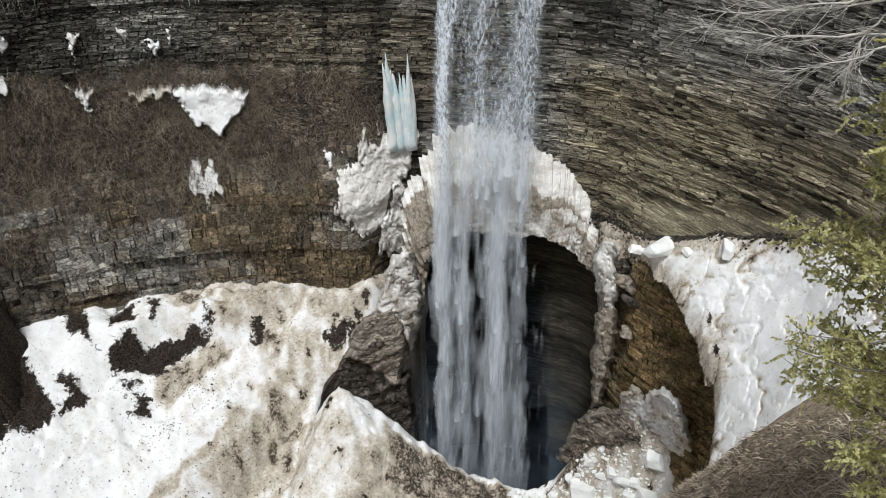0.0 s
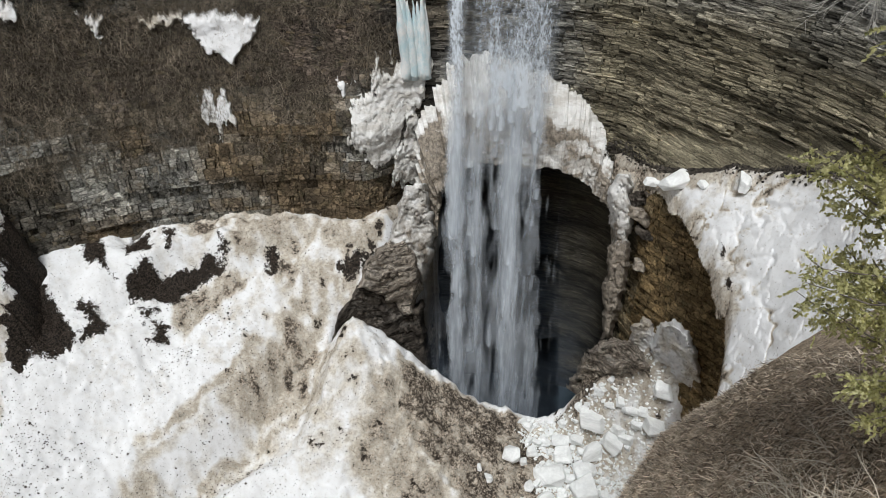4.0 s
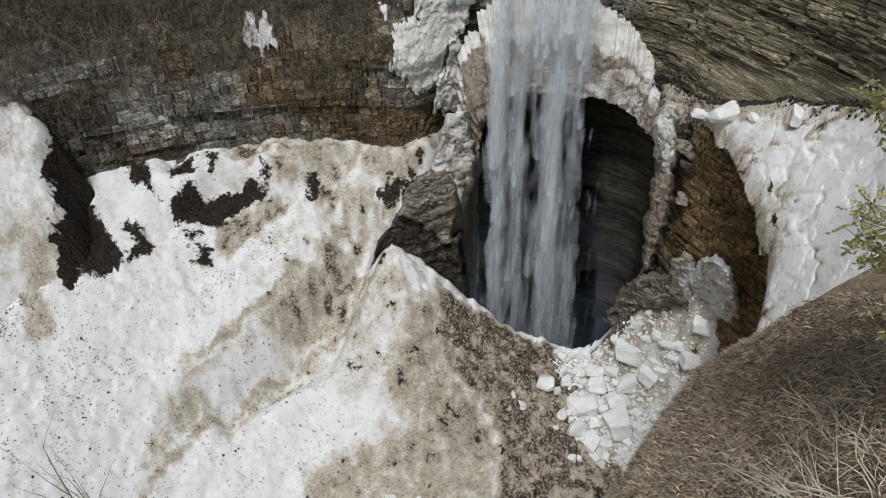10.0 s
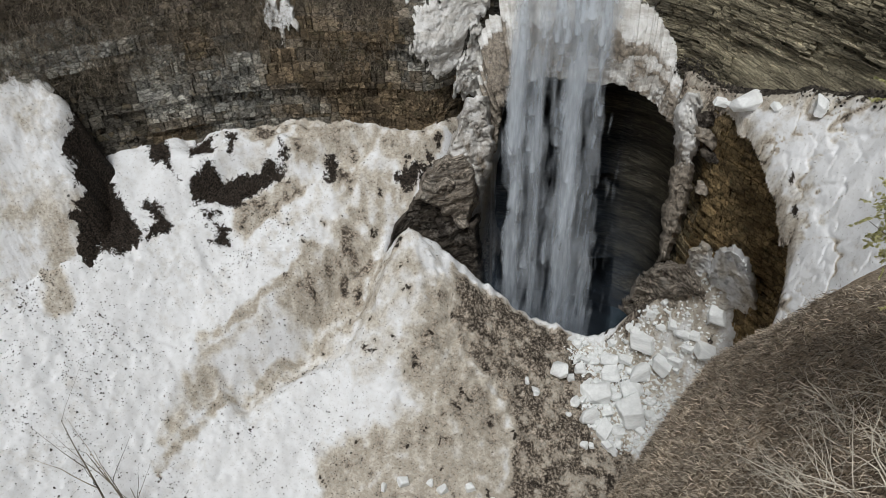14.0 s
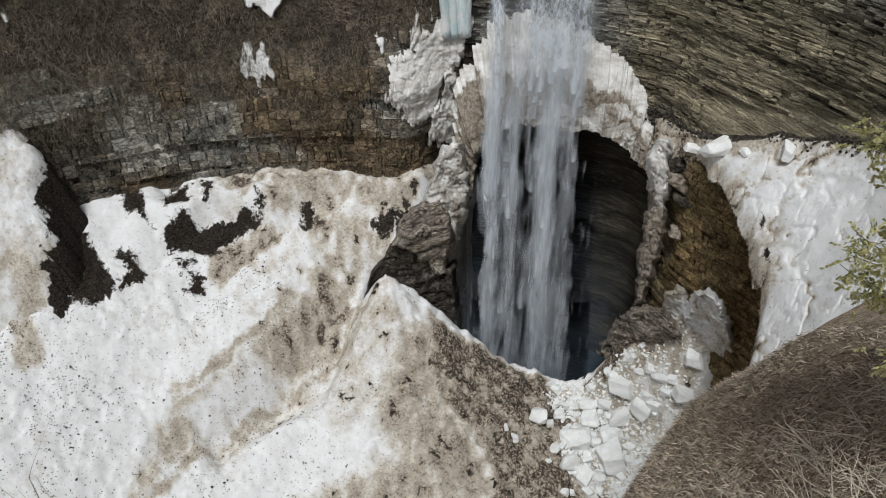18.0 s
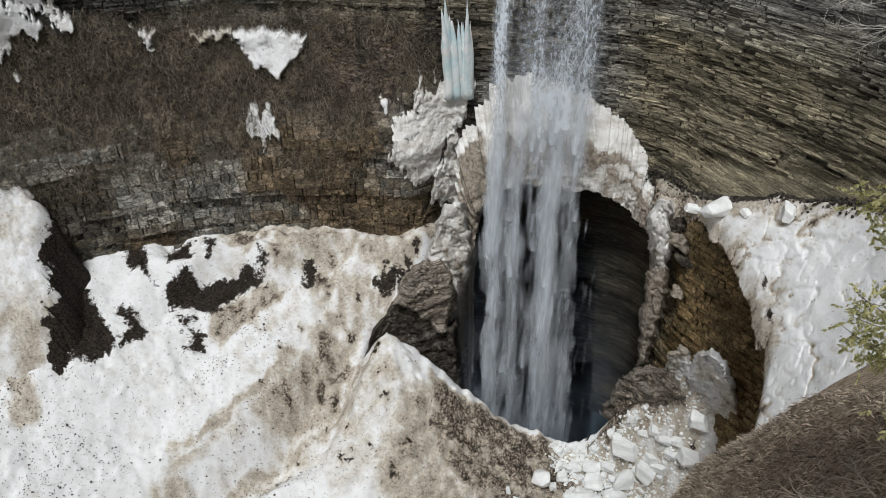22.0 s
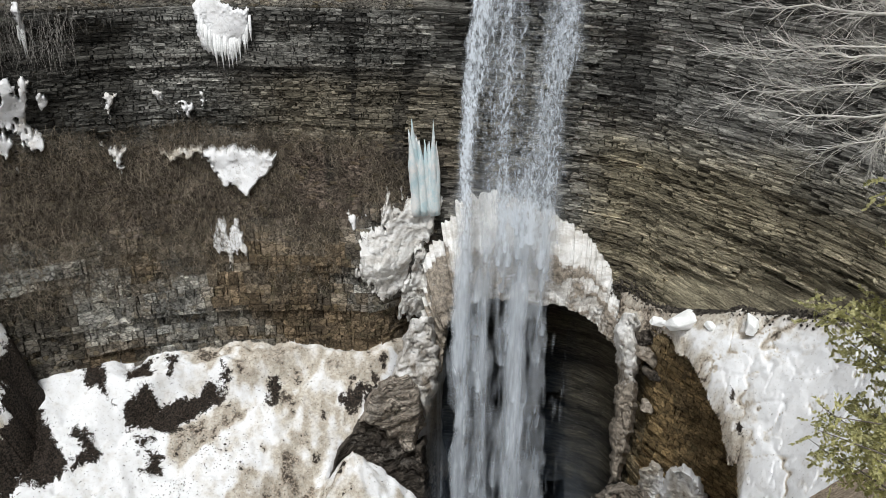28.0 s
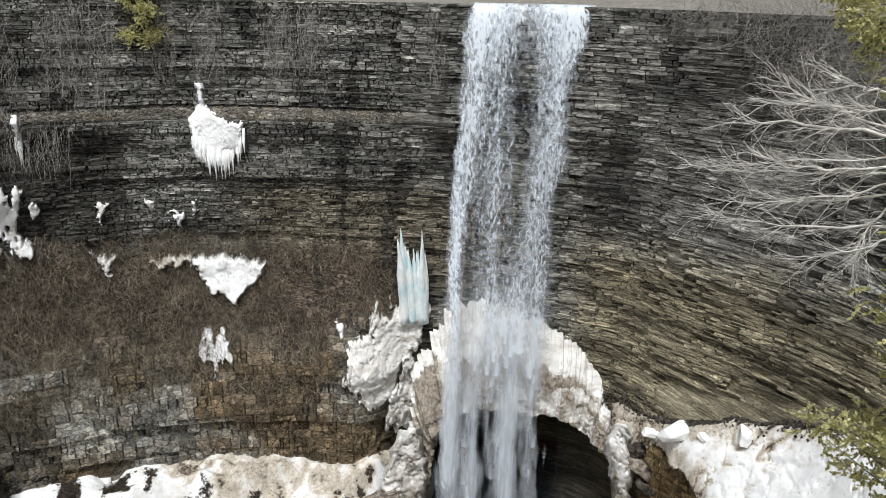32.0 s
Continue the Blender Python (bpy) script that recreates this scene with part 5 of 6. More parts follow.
for i, bm in enumerate(shapes):
    me = bpy.data.meshes.new("ice_block")
    bm.to_mesh(me)
    bm.free()
    me.materials.append(CHUNK)
    shape_mesh.append(me)
rng = random.Random(8)
for i, (x, y, sx, sy) in enumerate(BIG):
    sz, turn = 0.75 * min(sx, sy), rng.uniform(-35, 20)
    ob = new("ice_block", shape_mesh[i % 9])
    ob.matrix_world = pose(x, y, on_floor(x, y) + sz * 0.32, rng.uniform(-12, 25), rng.uniform(-15, 15), turn) @ Matrix.Diagonal((sx, sy, sz * 1.1, 1))
    tagged(ob, "large angular white ice block on the rubble fan", "ice block", "fallen ice blocks")
pts = np.array(RUBBLE)
count = 0
while count < 260:
    x, y = rng.uniform(2.8, 12.5), rng.uniform(25, 34)
    if poly_mask(np.array([x]), np.array([y]), pts, 0.01)[0] < 0.5 and rng.random() > 0.02 or x + y > 42.2:
        continue
    s = 0.14 + 0.42 * rng.random() ** 2.5
    ob = new("ice_block", shape_mesh[count % 9])
    ob.matrix_world = pose(x, y, on_floor(x, y) + s * 0.25, rng.uniform(-30, 30), rng.uniform(-30, 30), rng.uniform(0, 360)) @ Matrix.Diagonal((s * rng.uniform(0.7, 1.6), s, s * rng.uniform(0.6, 1), 1))
    tagged(ob, "small angular white ice block on the rubble fan", "ice block", "fallen ice blocks")
    count += 1
for x, y, s in ((2.0, 28.6, 0.47), (1.5, 28.9, 0.5), (5.3, 26.5, 0.33), (8.2, 26.8, 0.5), (-1.4, 22.6, 0.45), (-2.9, 22.4, 0.6), (-3.6, 22.7, 0.4), (-5.0, 22.4, 0.55), (-6.0, 22.2, 0.5), (-0.2, 22.2, 0.35), (4.9, 26.4, 0.4), (6.2, 26.6, 0.6)):
    ob = new("ice_block", shape_mesh[int(abs(x) * 10) % 9])
    ob.matrix_world = pose(x, y, on_floor(x, y) + s * 0.25, 10, 5, x * 50) @ Matrix.Diagonal((s, s * 1.2, s * 0.8, 1))
    tagged(ob, "single white ice block on dark dirt", "ice block", "fallen ice blocks")
for i, (az, zt, s, name, label) in enumerate(((18.1, 21.9, 1.25, "snow_block", "large clean white snow block below the cliff"), (23.2, 23.9, 0.75, "snow_block", "rounded white snow block below the cliff"), (20.2, 22.7, 0.4, "snow_block", "small white snow block below the cliff"),
                                               (16.9, 21.7, 0.5, "snow_block", "grey snow block among rubble"), (16.2, 21.4, 0.6, "snow_block", "grey snow block among rubble"))):
    d = float(wall_dist(az, zt)) - 0.8
    x, y = polar(az, d)
    ob = new(name, shape_mesh[(i * 2) % 9])
    z = float(snow_ramp_z(np.array([x]), np.array([y]))[0])
    ob.matrix_world = pose(x, y, z + 0.42 * s, 5, -12, 25 + 40 * i) @ Matrix.Diagonal((s * 1.25, s * 0.9, s * 0.75, 1))
    tagged(ob, label, "snow block", "snow blocks below the cliff")


def slab_thing(name, label, at, size, turn, seed, material, category="ice", tone=0.6):
    bm = rough_block(size, seed, True)
    bmesh.ops.triangulate(bm, faces=bm.faces[:])
    for turn_ in range(4):
        bmesh.ops.subdivide_edges(bm, edges=[e for e in bm.edges if e.calc_length() > 0.16], cuts=1)
        bmesh.ops.triangulate(bm, faces=bm.faces[:])
    for v in bm.verts:
        p = v.co + Vector((seed, 0, 0))
        v.co += noise.noise_vector(p * 1.3) * (0.08 + 0.07 * min(size)) + noise.noise_vector(p * 3.3) * 0.14 + noise.noise_vector(p * 8.0) * 0.06
    layer = bm.verts.layers.float_color.new("tone")
    for v in bm.verts:
        v[layer] = (tone, tone, tone, 1) if material is ICE else (tone, 0, 0, 1)
    for f in bm.faces:
        f.smooth = True
    ob = part(name, bm, material)
    ob.matrix_world = pose(*at, *turn)
    return tagged(ob, label, category)


for i, (x, y, z, s, t) in enumerate(((12.5, 33.6, 13.2, (1.8, 1.3, 2.0), (0, 10, 0)), (11.3, 33.9, 11.2, (1.2, 1.0, 1.8), (0, -8, 20)), (12.9, 33.0, 11.6, (2.2, 1.6, 2.4), (0, 5, 40)), (10.2, 34.0, 9.0, (2.0, 1.2, 1.7), (0, 20, 0)),
                                     (11.8, 33.2, 9.6, (2.2, 1.6, 2.2), (0, 0, 60)), (9.0, 34.2, 7.2, (2.0, 1.2, 1.8), (0, 25, 0)), (12.6, 32.2, 9.6, (2.0, 1.6, 1.8), (10, 0, 0)), (10.2, 33.0, 7.4, (2.2, 1.6, 1.6), (0, 20, 30)),
                                     (13.1, 33.5, 12.4, (1.2, 1.0, 1.6), (0, -10, 30)), (12.0, 32.4, 8.4, (1.6, 1.2, 1.3), (12, 0, 10)), (11.2, 32.7, 8.2, (1.4, 1.0, 1.2), (0, 15, 60)), (13.3, 32.3, 10.8, (1.4, 1.2, 1.8), (0, 5, 80)), (12.6, 31.6, 8.0, (1.5, 1.1, 1.3), (8, 10, 0)), (11.7, 33.8, 12.4, (0.8, 0.8, 1.2), (0, 0, 15)))):
    slab_thing("ice_lump", "rotten grey-white ice lump heaped beside the pit", (x, y, z), s, t, 30 + i, SNOW, tone=0.95 if x < 10.6 else 0.26 + 0.06 * (i % 4))
WALL_AT = ((-12.4, 34.3), (-10.9, 35.4), (-9.45, 35.85), (-8.3, 36.1), (-6.0, 36.3), (-3.0, 36.8), (0.0, 37.4))
ice_face("ice_wall", ((-12.3, 10.6), (-11.1, 12.2), (-9.6, 12.9), (-8.4, 13.9), (-7.0, 12.9), (-4.6, 11.2), (-3.3, 11.3), (-2.9, 8.5), (-2.4, 4.0), (-12.4, 4.0)), WALL_AT, 2.2,
         "dark layered dirty ice wall at the pit's edge", DIRTY_ICE, 31, 0.26, lean=-0.04)
ice_face("ice_wall", ((-9.0, 14.0), (-6.9, 16.2), (-4.8, 16.7), (-3.4, 15.4), (-3.4, 13.0), (-4.0, 11.0), (-4.6, 10.6), (-6.4, 12.2), (-8.2, 13.5)), [(a, d - 0.45) for a, d in WALL_AT], 1.6,
         "brown striped dirty ice slab leaning over the pit", TAN_ICE, 32, 0.30, lean=0.06)
ice_face("ice_pillar", ((-4.9, 18.3), (-4.2, 19.8), (-2.5, 19.7), (-2.3, 18.3), (-1.8, 16.6), (-2.1, 15.0), (-3.0, 13.2), (-3.6, 14.6), (-5.0, 15.6), (-5.9, 16.4)), [(a, d + 0.15) for a, d in WALL_AT], 2.2,
         "cracked grey ice pillar at the pit's edge", ICE, 33, 0.30, tone=(0.34, 0.62), span=(18.5, 14.0), grain=(1.3, 0.7))
ice_face("ice_pillar", ((13.6, 21.6), (14.4, 21.7), (14.6, 20.6), (14.8, 19.2), (15.0, 17.3), (15.3, 15.4), (15.2, 13.3), (14.8, 11.0), (14.1, 10.2), (13.8, 12.9), (13.9, 15.3), (13.9, 17.4), (13.3, 19.3), (12.9, 20.4)), ((11, 36.6), (13, 36.2), (16, 35.6)), 1.4,
         "cracked white and brown ice pillar at the arch's foot", ICE, 34, 0.14, tone=(0.22, 1.0), span=(20.5, 15.5), grain=(2.6, 0.5))
ice_face("ice_wall", ((11.5, 5.0), (12.5, 8.4), (13.3, 10.6), (14.7, 12.0), (16.8, 12.6), (18.3, 12.0), (19.4, 10.3), (19.4, 7.6), (17.7, 5.8), (14.0, 4.6)), ((11, 35.0), (14, 34.7), (20, 33.9)), 1.8,
         "brown gritty ice wall on the far side of the outlet", TAN_ICE, 35, 0.4, lean=0.35)
ice_face("ice_mound", ((17.9, 7.4), (18.9, 10.8), (18.8, 13.0), (19.2, 15.1), (20.1, 15.9), (21.7, 15.5), (22.8, 13.9), (24.0, 11.6), (24.4, 8.6), (21.8, 6.6), (18.5, 5.8)), ((17, 34.2), (20, 33.9), (25, 32.6)), 1.8,
         "rotten grey-white ice mound with ragged top beside the pit", SNOW, 36, 0.26, lean=0.45, tone=(0.16, 0.30), grain=(1.6, 1.6))
ice_face("ice_mound", ((16.7, 11.2), (16.8, 13.5), (17.7, 14.2), (18.7, 13.2), (19.6, 11.0), (18.3, 10.0)), ((16, 34.3), (20, 33.9)), 1.2,
         "narrow grey-white ice pinnacle beside the pit", SNOW, 37, 0.2, lean=0.3, tone=(0.22, 0.38), grain=(1.6, 1.6))
for i, (x, y, z, s, t) in enumerate(((9.9, 35.0, 19.0, (1.9, 0.7, 0.7), (0, 30, 10)), (10.5, 34.9, 17.8, (1.7, 0.6, 0.45), (0, 35, 0)), (10.4, 34.9, 15.6, (1.2, 0.6, 0.6), (0, 30, 0)), (9.6, 35.2, 19.9, (1.1, 0.6, 0.6), (0, -10, 0)))):
    slab_thing("ice_shard", "broken grey ice shard wedged below the arch's foot", (x, y, z), s, t, 10 + i, DIRTY_ICE if i % 2 else ICE, tone=0.8)
rng2 = np.random.default_rng(77)
cx_, cy_ = rng2.uniform(2.6, 12.5, 9000), rng2.uniform(25, 34.4, 9000)
inside_ = poly_mask(cx_, cy_, RUBBLE, 0.5) * 0.55 > rng2.uniform(0.1, 1, 9000)
cx_, cy_ = cx_[inside_], cy_[inside_]


# ---- stems, grass, stones: many small pieces in one mesh each
def stems_mesh(name, base, tip, bend, width, seed):
    """Thin three-point blades from base to tip, bowed by bend."""
    rng = np.random.default_rng(seed)
    n = len(base)
    mid = (base + tip) / 2 + bend
    side = np.cross(tip - base, rng.normal(0, 1, (n, 3)))
    side /= np.linalg.norm(side, axis=1, keepdims=True) + 1e-9
    w = np.asarray(width)[:, None] / 2
    v = np.stack([base - side * w, base + side * w, mid - side * w * 0.8, mid + side * w * 0.8, tip - side * w * 0.2, tip + side * w * 0.2], 1)
    f = (np.arange(n)[:, None, None] * 6 + np.array(((0, 1, 3, 2), (2, 3, 5, 4)))[None]).reshape(-1, 4)
    return mesh_of(name, v.reshape(-1, 3), f)


def stones_mesh(name, centre, size, seed):
    rng = np.random.default_rng(seed)
    n = len(centre)
    o = np.array(((1, 0, 0), (-1, 0, 0), (0, 1, 0), (0, -1, 0), (0, 0, 1), (0, 0, -1)), float)
    v = centre[:, None, :] + o[None] * np.asarray(size)[:, None, None] * rng.uniform(0.5, 1.2, (n, 6, 1)) + rng.normal(0, 0.2, (n, 6, 3)) * np.asarray(size)[:, None, None]
    t = np.array(((0, 2, 4), (2, 1, 4), (1, 3, 4), (3, 0, 4), (2, 0, 5), (1, 2, 5), (3, 1, 5), (0, 3, 5)))
    f = (np.arange(n)[:, None, None] * 6 + t[None]).reshape(-1, 3)
    return mesh_of(name, v.reshape(-1, 3), f, None, False)


def wall_points(n, az0, az1, z0, z1, seed, out=0.1):
    rng = np.random.default_rng(seed)
    a, z = rng.uniform(az0, az1, n), rng.uniform(z0, z1, n)
    x, y = polar(a, wall_dist(a, z) - out)
    return a, np.stack([x, y, z], -1), rng


me = stones_mesh("ice_crumbs", np.stack([cx_, cy_, floor_z(cx_, cy_) + 0.03], -1), rng2.uniform(0.04, 0.16, len(cx_)), 78)
tagged(part("ice_crumbs", me, CHUNK), "crushed white ice crumbs on the rubble fan", "ice", kind="stuff")

a, p, rng = wall_points(64000, -41, -4.5, 20.0, 29.2, 1)
thin = fbm(np.radians(a) * 41 * 0.35, p[:, 2] * 0.35, 0, 4, 501) + 0.5 * fbm(np.radians(a) * 41 * 1.6, p[:, 2] * 0.7, 0, 3, 503)
keep = thin + smooth(-8, -16, a) + 0.95 * smooth(21.6, 25.6, p[:, 2] + 2.5 * smooth(-26, -34, a)) - 0.8 * smooth(27.6, 29.2, p[:, 2]) > 0.75 + 0.5 * rng.random(len(a))
a, p = a[keep], p[keep]
n = len(p)
length = rng.uniform(0.2, 0.85, n)
out = -p / np.linalg.norm(p[:, :2], axis=1, keepdims=True) * np.array((1, 1, 0))
way = out * rng.uniform(0.1, 0.7, (n, 1)) + np.stack([rng.normal(0, 0.45, n), rng.normal(0, 0.3, n), rng.choice((-1, 1), n, p=(0.45, 0.55)) * rng.uniform(0.3, 1, n)], -1)
way /= np.linalg.norm(way, axis=1, keepdims=True)
me = stems_mesh("scrub", p + 0.25 * way * 0, p + way * length[:, None], rng.normal(0, 0.1, (n, 3)), rng.uniform(0.009, 0.024, n), 2)
tagged(part("scrub", me, SCRUB_STEM), "tangled dry brown scrub on the steep slope", "scrub", kind="stuff")

# scrub on the bare ground at the foot of the cliff
rng = np.random.default_rng(12)
x, y = rng.uniform(-29, -10, 26000), rng.uniform(29, 39, 26000)
w = np.zeros(len(x))
for pts in SCRUB_AND_HOLES:
    w = np.maximum(w, poly_mask(x, y, pts, 0.25))
x, y = x[w > 0.6], y[w > 0.6]
n = len(x)
p = np.stack([x, y, floor_z(x, y)], -1)
way = np.stack([rng.normal(0, 0.5, n), rng.normal(-0.2, 0.5, n), rng.uniform(0.1, 0.9, n)], -1)
me = stems_mesh("scrub", p, p + way * rng.uniform(0.15, 0.5, (n, 1)), rng.normal(0, 0.08, (n, 3)), rng.uniform(0.012, 0.03, n), 13)
tagged(part("scrub", me, DARK_STEM), "dark leafless scrub between snow patches", "scrub", kind="stuff")

# pale vines that hang down the upper cliff
a, p, rng = wall_points(9000, -40, -1, 33.5, 41.4, 3, 0.35)
keep = (fbm(np.radians(a) * 20, p[:, 2] * 0.1, 0, 3, 502) > 0.0) & ((p[:, 2] > 38.2) | (a < -24))
a, p = a[keep], p[keep]
n = len(p)
tip = p + np.stack([rng.normal(0, 0.25, n), rng.normal(0, 0.1, n) - 0.25, -rng.uniform(0.3, 1.9, n)], -1)
me = stems_mesh("hanging_vines", p, tip, rng.normal(0, 0.2, (n, 3)), rng.uniform(0.007, 0.02, n), 4)
tagged(part("hanging_vines", me, VINE), "pale leafless vines hanging over the upper cliff", "vines", kind="stuff")

# grey brush that hangs from the rim on the far side of the waterfall
a, p, rng = wall_points(16000, 14, 38, 35.5, 43.2, 15, 0.3)
keep = rng.random(len(a)) < np.maximum(smooth(19, 24, a + 1.0 * (p[:, 2] - 39)) * smooth(35.5, 38.5, p[:, 2]), smooth(40.6, 41.2, p[:, 2]) * smooth(10, 17, a))
a, p = a[keep], p[keep]
n = len(p)
tip = p + np.stack([rng.normal(-0.2, 0.5, n), rng.normal(-0.3, 0.4, n), rng.normal(-0.1, 0.7, n)], -1)
me = stems_mesh("brush", p, tip, rng.normal(0, 0.15, (n, 3)), rng.uniform(0.007, 0.018, n), 16)
tagged(part("brush", me, VINE), "grey leafless brush along the cliff's rim", "brush", kind="stuff")

# dead grass that lies on the bank
rng = np.random.default_rng(6)
n = 75000
y, z = rng.uniform(6, 25, n), rng.uniform(1, 34, n)
keep = y < np.interp(z, [0, 16, 23, 27, 34], [24, 23.5, 20, 16.5, 11])
y, z = y[keep], z[keep]
n = len(y)
p = np.stack([bank_x(y, z) - 0.03, y, z], -1)
t2 = 0.25
slope_y = np.stack([bank_x(y + t2, z) - bank_x(y, z), np.full(n, t2), np.zeros(n)], -1)
way = np.stack([-rng.uniform(0.2, 1.0, n), rng.normal(0.1, 0.45, n), rng.normal(-0.12, 0.32, n)], -1) + slope_y / t2 * rng.normal(0, 0.35, (n, 1))
way /= np.linalg.norm(way, axis=1, keepdims=True)
me = stems_mesh("dead_grass", p, p + way * rng.uniform(0.08, 0.34, (n, 1)), np.array((-0.01, 0, 0.03)) + rng.normal(0, 0.02, (n, 3)), rng.uniform(0.014, 0.038, n), 7)
tagged(part("dead_grass", me, GRASS_STEM), "flattened dead brown grass on the bank", "grass", kind="stuff")

# stones on the snow
rng = np.random.default_rng(9)
n = 26000
x, y = rng.uniform(-32, -4, n), rng.uniform(18, 38, n)
w = 0.03 + 0.95 * blob(x, y, -22, 26, 2.4, 6.5, 35) + 0.5 * blob(x, y, -13.5, 31.5, 3, 5, 30) + 0.6 * blob(x, y, -25, 24, 4, 6, 0) + 0.25 * blob(x, y, -12, 24, 5, 4)
keep = (rng.random(n) < w * (0.35 + 1.3 * smooth(-0.1, 0.5, fbm(x * 0.8, y * 0.8, 0, 3, 97)))) & (np.hypot(x, y) < 39.5)
x, y = x[keep], y[keep]
me = stones_mesh("snow_debris", np.stack([x, y, floor_z(x, y) + 0.02], -1), rng.uniform(0.014, 0.055, len(x)) * (1 + 0.8 * (rng.random(len(x)) > 0.93)), 10)
tagged(part("snow_debris", me, STONE), "dark stones and shale bits scattered on the snow", "stones", kind="stuff")

# rubble along the foot of the right-hand cliff
n = 3400
a = 11 + 25 * rng.random(n) ** 1.6
top = np.interp(a, [10, 18, 28, 40], [19.5, 21.9, 25.4, 29.0])
d = wall_dist(a, top) - np.abs(rng.normal(0, 0.26, n)) + 0.2
x, y = polar(a, d)
z = snow_ramp_z(x, y) + rng.uniform(-0.05, 0.12, n) + 0.9 * np.abs(rng.normal(0, 0.5, n)) * smooth(17, 13, a)
me = stones_mesh("rubble", np.stack([x, y, z], -1), rng.uniform(0.025, 0.10, n), 11)
tagged(part("rubble", me, STONE), "dark broken shale rubble at the cliff's foot", "rubble", kind="stuff")


# ---- trees
def grow(bm, start, way, length, radius, depth, rng, droop=0.0, kids=4, spread=0.7, sides=4, wig=0.12):
    """A limb with its side branches."""
    n = 5
    pts, rad, p, d = [Vector(start)], [radius], Vector(start), Vector(way).normalized()
    for i in range(n):
        d = (d + Vector((rng.gauss(0, wig), rng.gauss(0, wig), rng.gauss(0, wig) - droop))).normalized()
        p = p + d * length / n
        pts.append(p.copy())
        rad.append(radius * (1 - 0.8 * (i + 1) / n))
    tube(bm, pts, rad, sides if depth > 0 else 3)
    if depth > 0:
        for k in range(kids):
            i = rng.randint(1, n)
            side = d.cross(Vector((rng.gauss(0, 1), rng.gauss(0, 1), rng.gauss(0, 1)))).normalized()
            w = (pts[i] - pts[i - 1]).normalized() + side * spread * rng.uniform(0.6, 1.2)
            grow(bm, pts[i], w, length * rng.uniform(0.4, 0.65), max(rad[i] * 0.75, 0.004), depth - 1, rng, droop, kids, spread, sides, wig)


def bare_tree():
    rng = random.Random(14)
    tree = tagged(new("bare_tree"), "leafless pale grey tree leaning out from the bank", "tree")
    base = Vector((10.2, 12.6, 29.6))
    bm = bmesh.new()
    trunk = [base, base + Vector((-0.3, 0, 3.5)), base + Vector((-0.8, 0.1, 7.0)), base + Vector((-1.2, 0.2, 10.5)), base + Vector((-1.3, 0.2, 13.5))]
    tube(bm, trunk, [0.22, 0.19, 0.16, 0.12, 0.06], 9)
    part("trunk", bm, BARK, tree)
    # each limb by its root, its bend and its tip, as (x, height)
    limbs = (((6.96, 40.15), (5.78, 40.35), (4.47, 40.27)), ((7.03, 39.85), (5.51, 39.67), (3.82, 39.56)), ((7.10, 39.51), (5.66, 39.38), (4.39, 39.45)), ((7.13, 39.42), (6.31, 38.97), (4.36, 38.98)),
             ((7.32, 38.57), (5.48, 38.53), (4.43, 38.70)), ((6.87, 40.54), (5.99, 40.59), (4.63, 40.71)), ((6.93, 40.27), (5.91, 40.52), (5.14, 40.95)), ((7.19, 39.15), (6.15, 38.83), (4.61, 39.08)),
             ((7.06, 39.71), (5.75, 39.43), (4.87, 39.81)), ((7.25, 38.88), (6.72, 38.40), (6.89, 37.62)), ((6.81, 40.81), (6.30, 40.85), (5.97, 41.02)), ((7.35, 38.42), (6.48, 38.16), (5.78, 37.95)))
    for i, limb in enumerate(limbs):
        a, b, c = (Vector((x, 12.6 + rng.uniform(-0.4, 0.4), z)) for x, z in limb)
        fork = Vector((base.x - 1.2 * (a.z - base.z) / 13.5, base.y, a.z - 0.25))
        stem = [fork, fork.lerp(a, 0.5) + Vector((0, 0, 0.05)), a]
        for k in range(1, 10):
            u = k / 9
            stem.append((a * (1 - u) + b * u) * (1 - u) + (b * (1 - u) + c * u) * u + Vector((0, rng.gauss(0, 0.03), rng.gauss(0, 0.022))))
        r = 0.040 if i == 0 else rng.uniform(0.018, 0.028)
        bm = bmesh.new()
        tube(bm, stem, [r * 1.3, r * 1.15, r] + [r * (1 - 0.85 * k / 9) for k in range(1, 10)], 6)
        for k in range(3, 12):
            for q in range(3 if i < 10 else 2):
                way = (stem[k] - stem[k - 1]).normalized() + Vector((rng.gauss(0, 0.15), rng.gauss(0, 0.35), rng.gauss(0.08, 0.42)))
                grow(bm, stem[k - 1].lerp(stem[k], rng.random()), way, rng.uniform(0.3, 0.95) * (1.15 - k / 22), 0.0085, 1, rng, 0.0, 5, 0.5, 4, 0.16)
        part("branch", bm, BARK_PALE, tree)


bare_tree()


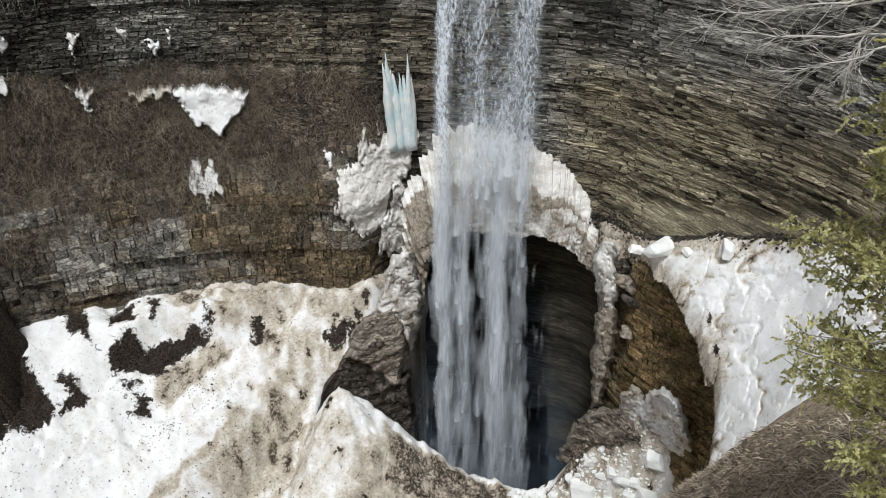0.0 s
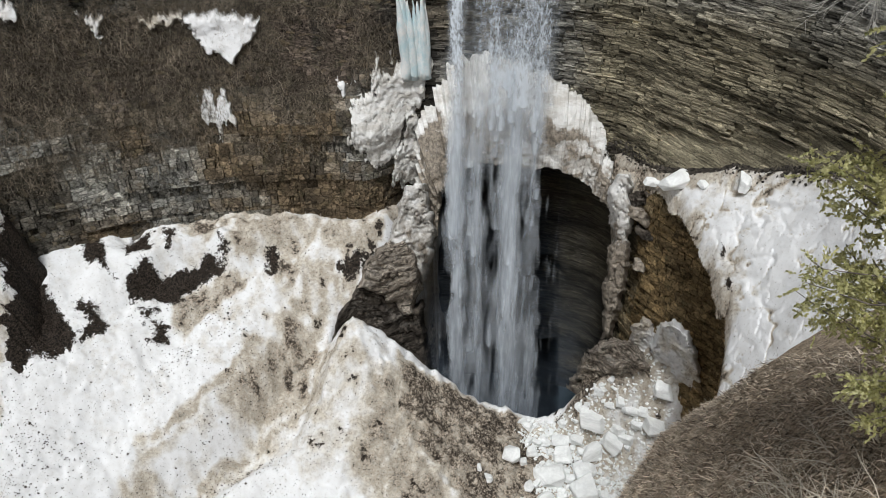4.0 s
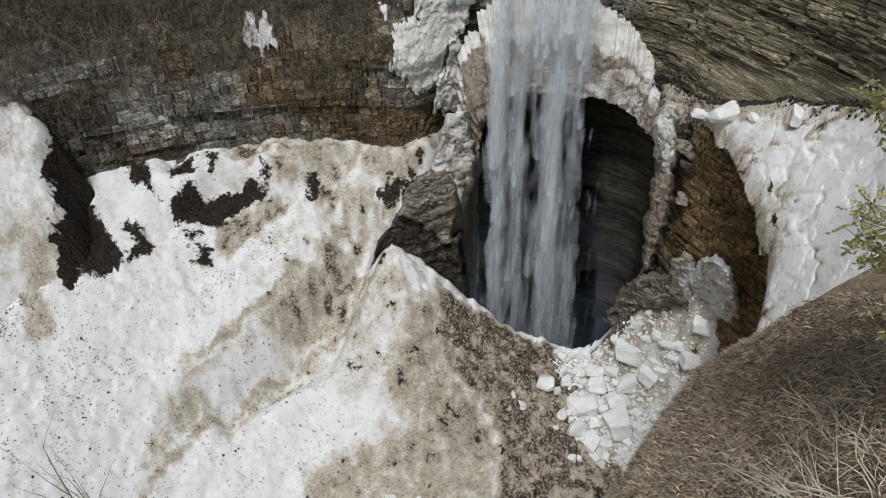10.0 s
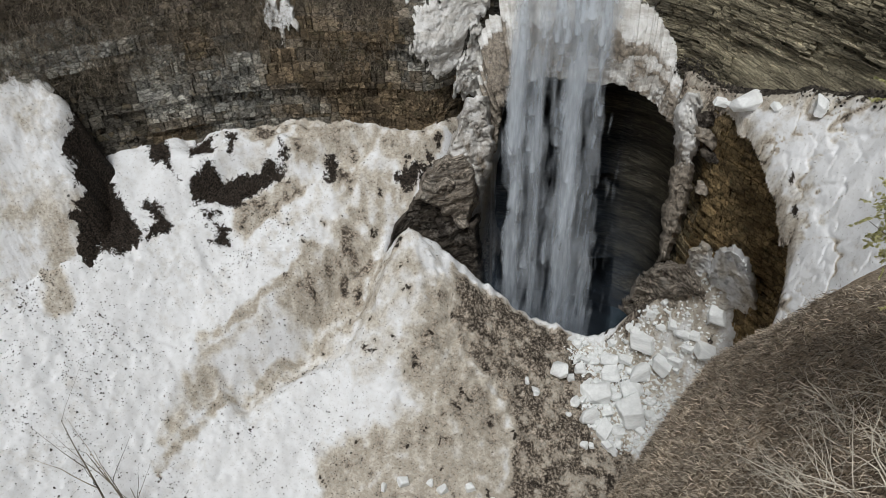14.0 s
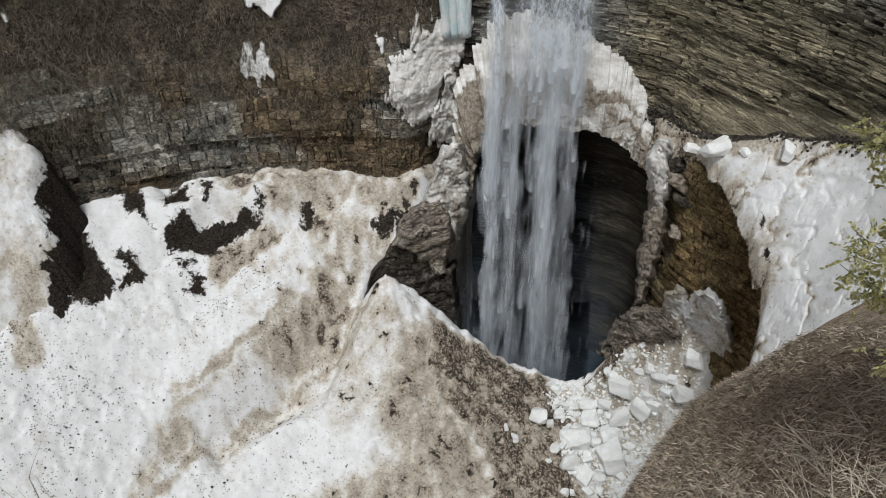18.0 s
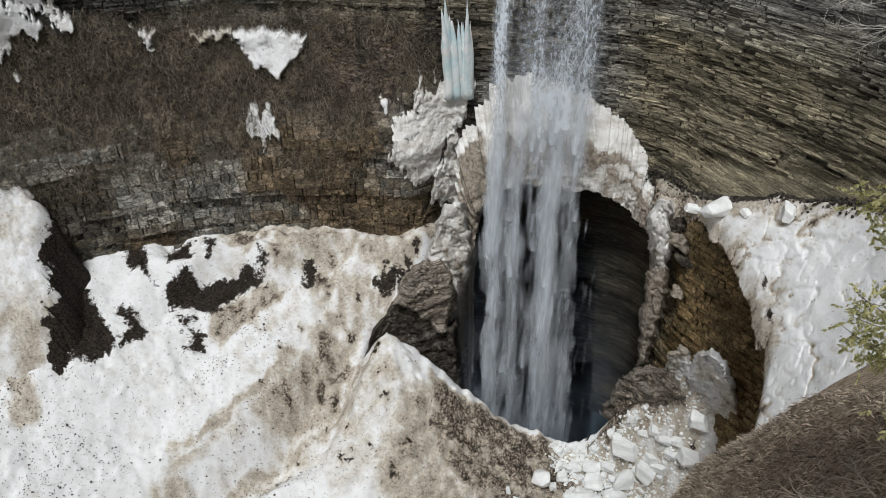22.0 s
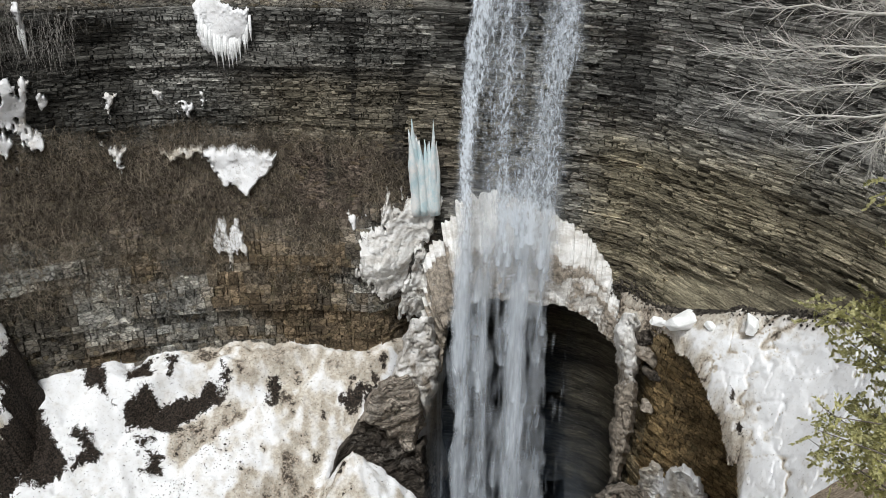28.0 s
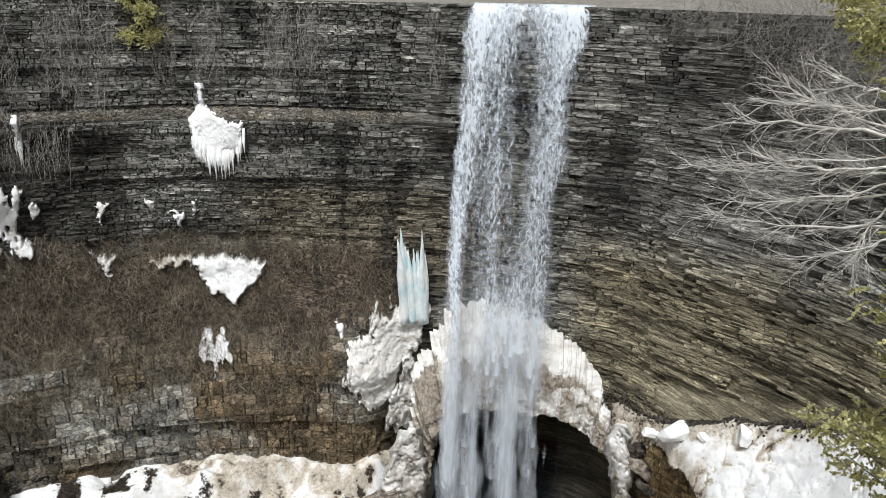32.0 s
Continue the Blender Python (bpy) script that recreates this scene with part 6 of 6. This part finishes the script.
def sprays(name, points, seed, size=0.30):
    """Flat fans of scale leaves at the points."""
    rng = np.random.default_rng(seed)
    V, n = [], len(points)
    for j in range(20):
        along = rng.uniform(0.1, 1, (n, 1)) * size
        if j == 0:
            axis = np.stack([rng.normal(-0.2, 0.7, n), rng.normal(0, 0.7, n), rng.normal(-0.25, 0.45, n)], -1)
            axis /= np.linalg.norm(axis, axis=1, keepdims=True)
            flat = np.cross(axis, rng.normal(0, 1, (n, 3)))
            flat /= np.linalg.norm(flat, axis=1, keepdims=True)
        sidew = rng.choice((-1, 1), (n, 1)) * rng.uniform(0.3, 0.9, (n, 1))
        root = points + axis * along
        w = axis + flat * sidew + rng.normal(0, 0.15, (n, 3))
        w /= np.linalg.norm(w, axis=1, keepdims=True)
        length = rng.uniform(0.035, 0.075, (n, 1)) * size / 0.26
        c = np.cross(w, rng.normal(0, 1, (n, 3)))
        c /= np.linalg.norm(c, axis=1, keepdims=True)
        wd = 0.019 * size / 0.26
        V.append(np.stack([root, root + w * length * 0.5 + c * wd, root + w * length, root + w * length * 0.5 - c * wd], 1))
    V = np.concatenate(V)
    f = np.arange(len(V) * 4).reshape(-1, 4)
    return mesh_of(name, V.reshape(-1, 3), f)


def cedar(base, top, crown, count, seed, label):
    """crown: (height, reach) pairs of its outline."""
    rng = random.Random(seed)
    tree = tagged(new("cedar_tree"), label, "tree")
    base, top = Vector(base), Vector(top)
    bm = bmesh.new()
    tube(bm, [base.lerp(top, k / 6) + Vector((rng.gauss(0, 0.08), rng.gauss(0, 0.08), 0)) for k in range(7)], [0.11 - 0.014 * k for k in range(7)], 8)
    part("trunk", bm, BARK, tree)
    hs, rs = [h for h, r in crown], [r for h, r in crown]
    for i in range(count):
        z = rng.uniform(hs[0], hs[-1])
        reach = float(np.interp(z, hs, rs)) * rng.uniform(0.75, 1.12)
        turn = rng.uniform(0, 6.283)
        k = (z - 0.4 - base.z) / (top.z - base.z)
        root = base.lerp(top, min(max(k, 0), 1))
        tip = Vector((root.x + math.cos(turn) * reach, root.y + math.sin(turn) * reach, z + rng.uniform(-0.3, 0.3)))
        mid = root.lerp(tip, 0.5) + Vector((0, 0, -0.22))
        bm = bmesh.new()
        tube(bm, [root, mid, tip], [0.03, 0.018, 0.006], 4)
        pts = []
        for q in range(46):
            s = 0.3 + 0.7 * rng.random() ** 0.8
            p = root.lerp(mid, s * 2) if s < 0.5 else mid.lerp(tip, s * 2 - 1)
            pts.append(p + Vector((rng.gauss(0, 0.13), rng.gauss(0, 0.13), rng.gauss(-0.06, 0.09))))
        limb = part("limb", bm, BARK, tree)
        part("foliage", sprays("foliage", np.array(pts), seed * 100 + i), LEAF, limb)
    return tree


cedar((8.7, 9.9, 29.5), (7.1, 10.0, 40.6), ((32.1, 1.7), (32.9, 2.5), (33.7, 1.9), (34.4, 2.3), (36.0, 2.2), (37.2, 1.8), (38.6, 1.45), (39.8, 1.1), (40.6, 0.6)), 135, 3, "yellow-green cedar tree with open crown on the bank")
cedar((11.8, 13.0, 29.3), (6.3, 15.1, 48.2), ((40.9, 0.6), (41.6, 1.25), (42.5, 1.7), (44.7, 1.8), (48.2, 0.4)), 90, 5, "tall olive cedar tree leaning over the gorge")
cedar((-16.4, 41.6, 40.6), (-16.0, 40.4, 44.0), ((38.9, 0.8), (40.0, 1.5), (41.5, 1.6), (44.0, 0.4)), 46, 7, "small green cedar hanging over the cliff edge")


def shrub(base, seed, height, count, label, material, lean=(0, 0, 1), depth=2):
    rng = random.Random(seed)
    thing = tagged(new("shrub"), label, "shrub", "leafless shrubs")
    for i in range(count):
        bm = bmesh.new()
        w = Vector(lean) + Vector((rng.gauss(0, 0.5), rng.gauss(0, 0.5), rng.gauss(0, 0.35)))
        grow(bm, Vector(base) + Vector((rng.gauss(0, 0.1), rng.gauss(0, 0.1), 0)), w, height * rng.uniform(0.6, 1.1), 0.024, depth, rng, 0.03, 3, 1.0, 4, 0.24)
        part("stem", bm, material, thing)


for i, (y, z, h) in enumerate(((9.6, 26.9, 2.6), (10.6, 25.4, 2.2), (9.2, 27.9, 2.6), (10.3, 27.6, 2.4), (12.1, 27.4, 1.9), (11.3, 26.4, 2.0), (13.0, 28.2, 1.8), (8.8, 26.2, 2.8), (9.9, 26.2, 2.6), (9.0, 28.8, 2.4), (11.6, 28.6, 2.2), (12.4, 26.0, 2.2))):
    x = float(bank_x(np.array([y]), np.array([z]))[0])
    shrub((x + 0.05, y, z), 60 + i, h * 0.8, 5, "pale leafless arching shrub on the bank", TWIG_PALE, (-0.45, 0.9, 0.25), 2)
for i, (x, y, h) in enumerate(((-19.4, 18.4, 7.5), (-18.2, 18.6, 6.5), (-17.2, 18.0, 5.0))):
    z = on_floor(x, y)
    tree = tagged(new("sapling"), "thin dark leafless sapling in the snow", "sapling", "saplings")
    rng = random.Random(80 + i)
    bm = bmesh.new()
    grow(bm, (x, y, z - 0.1), (0.15 - 0.1 * i, 0, 1), h, 0.07, 1, rng, 0, 5, 0.6, 5, 0.06)
    part("stem", bm, SCRUB_STEM, tree)
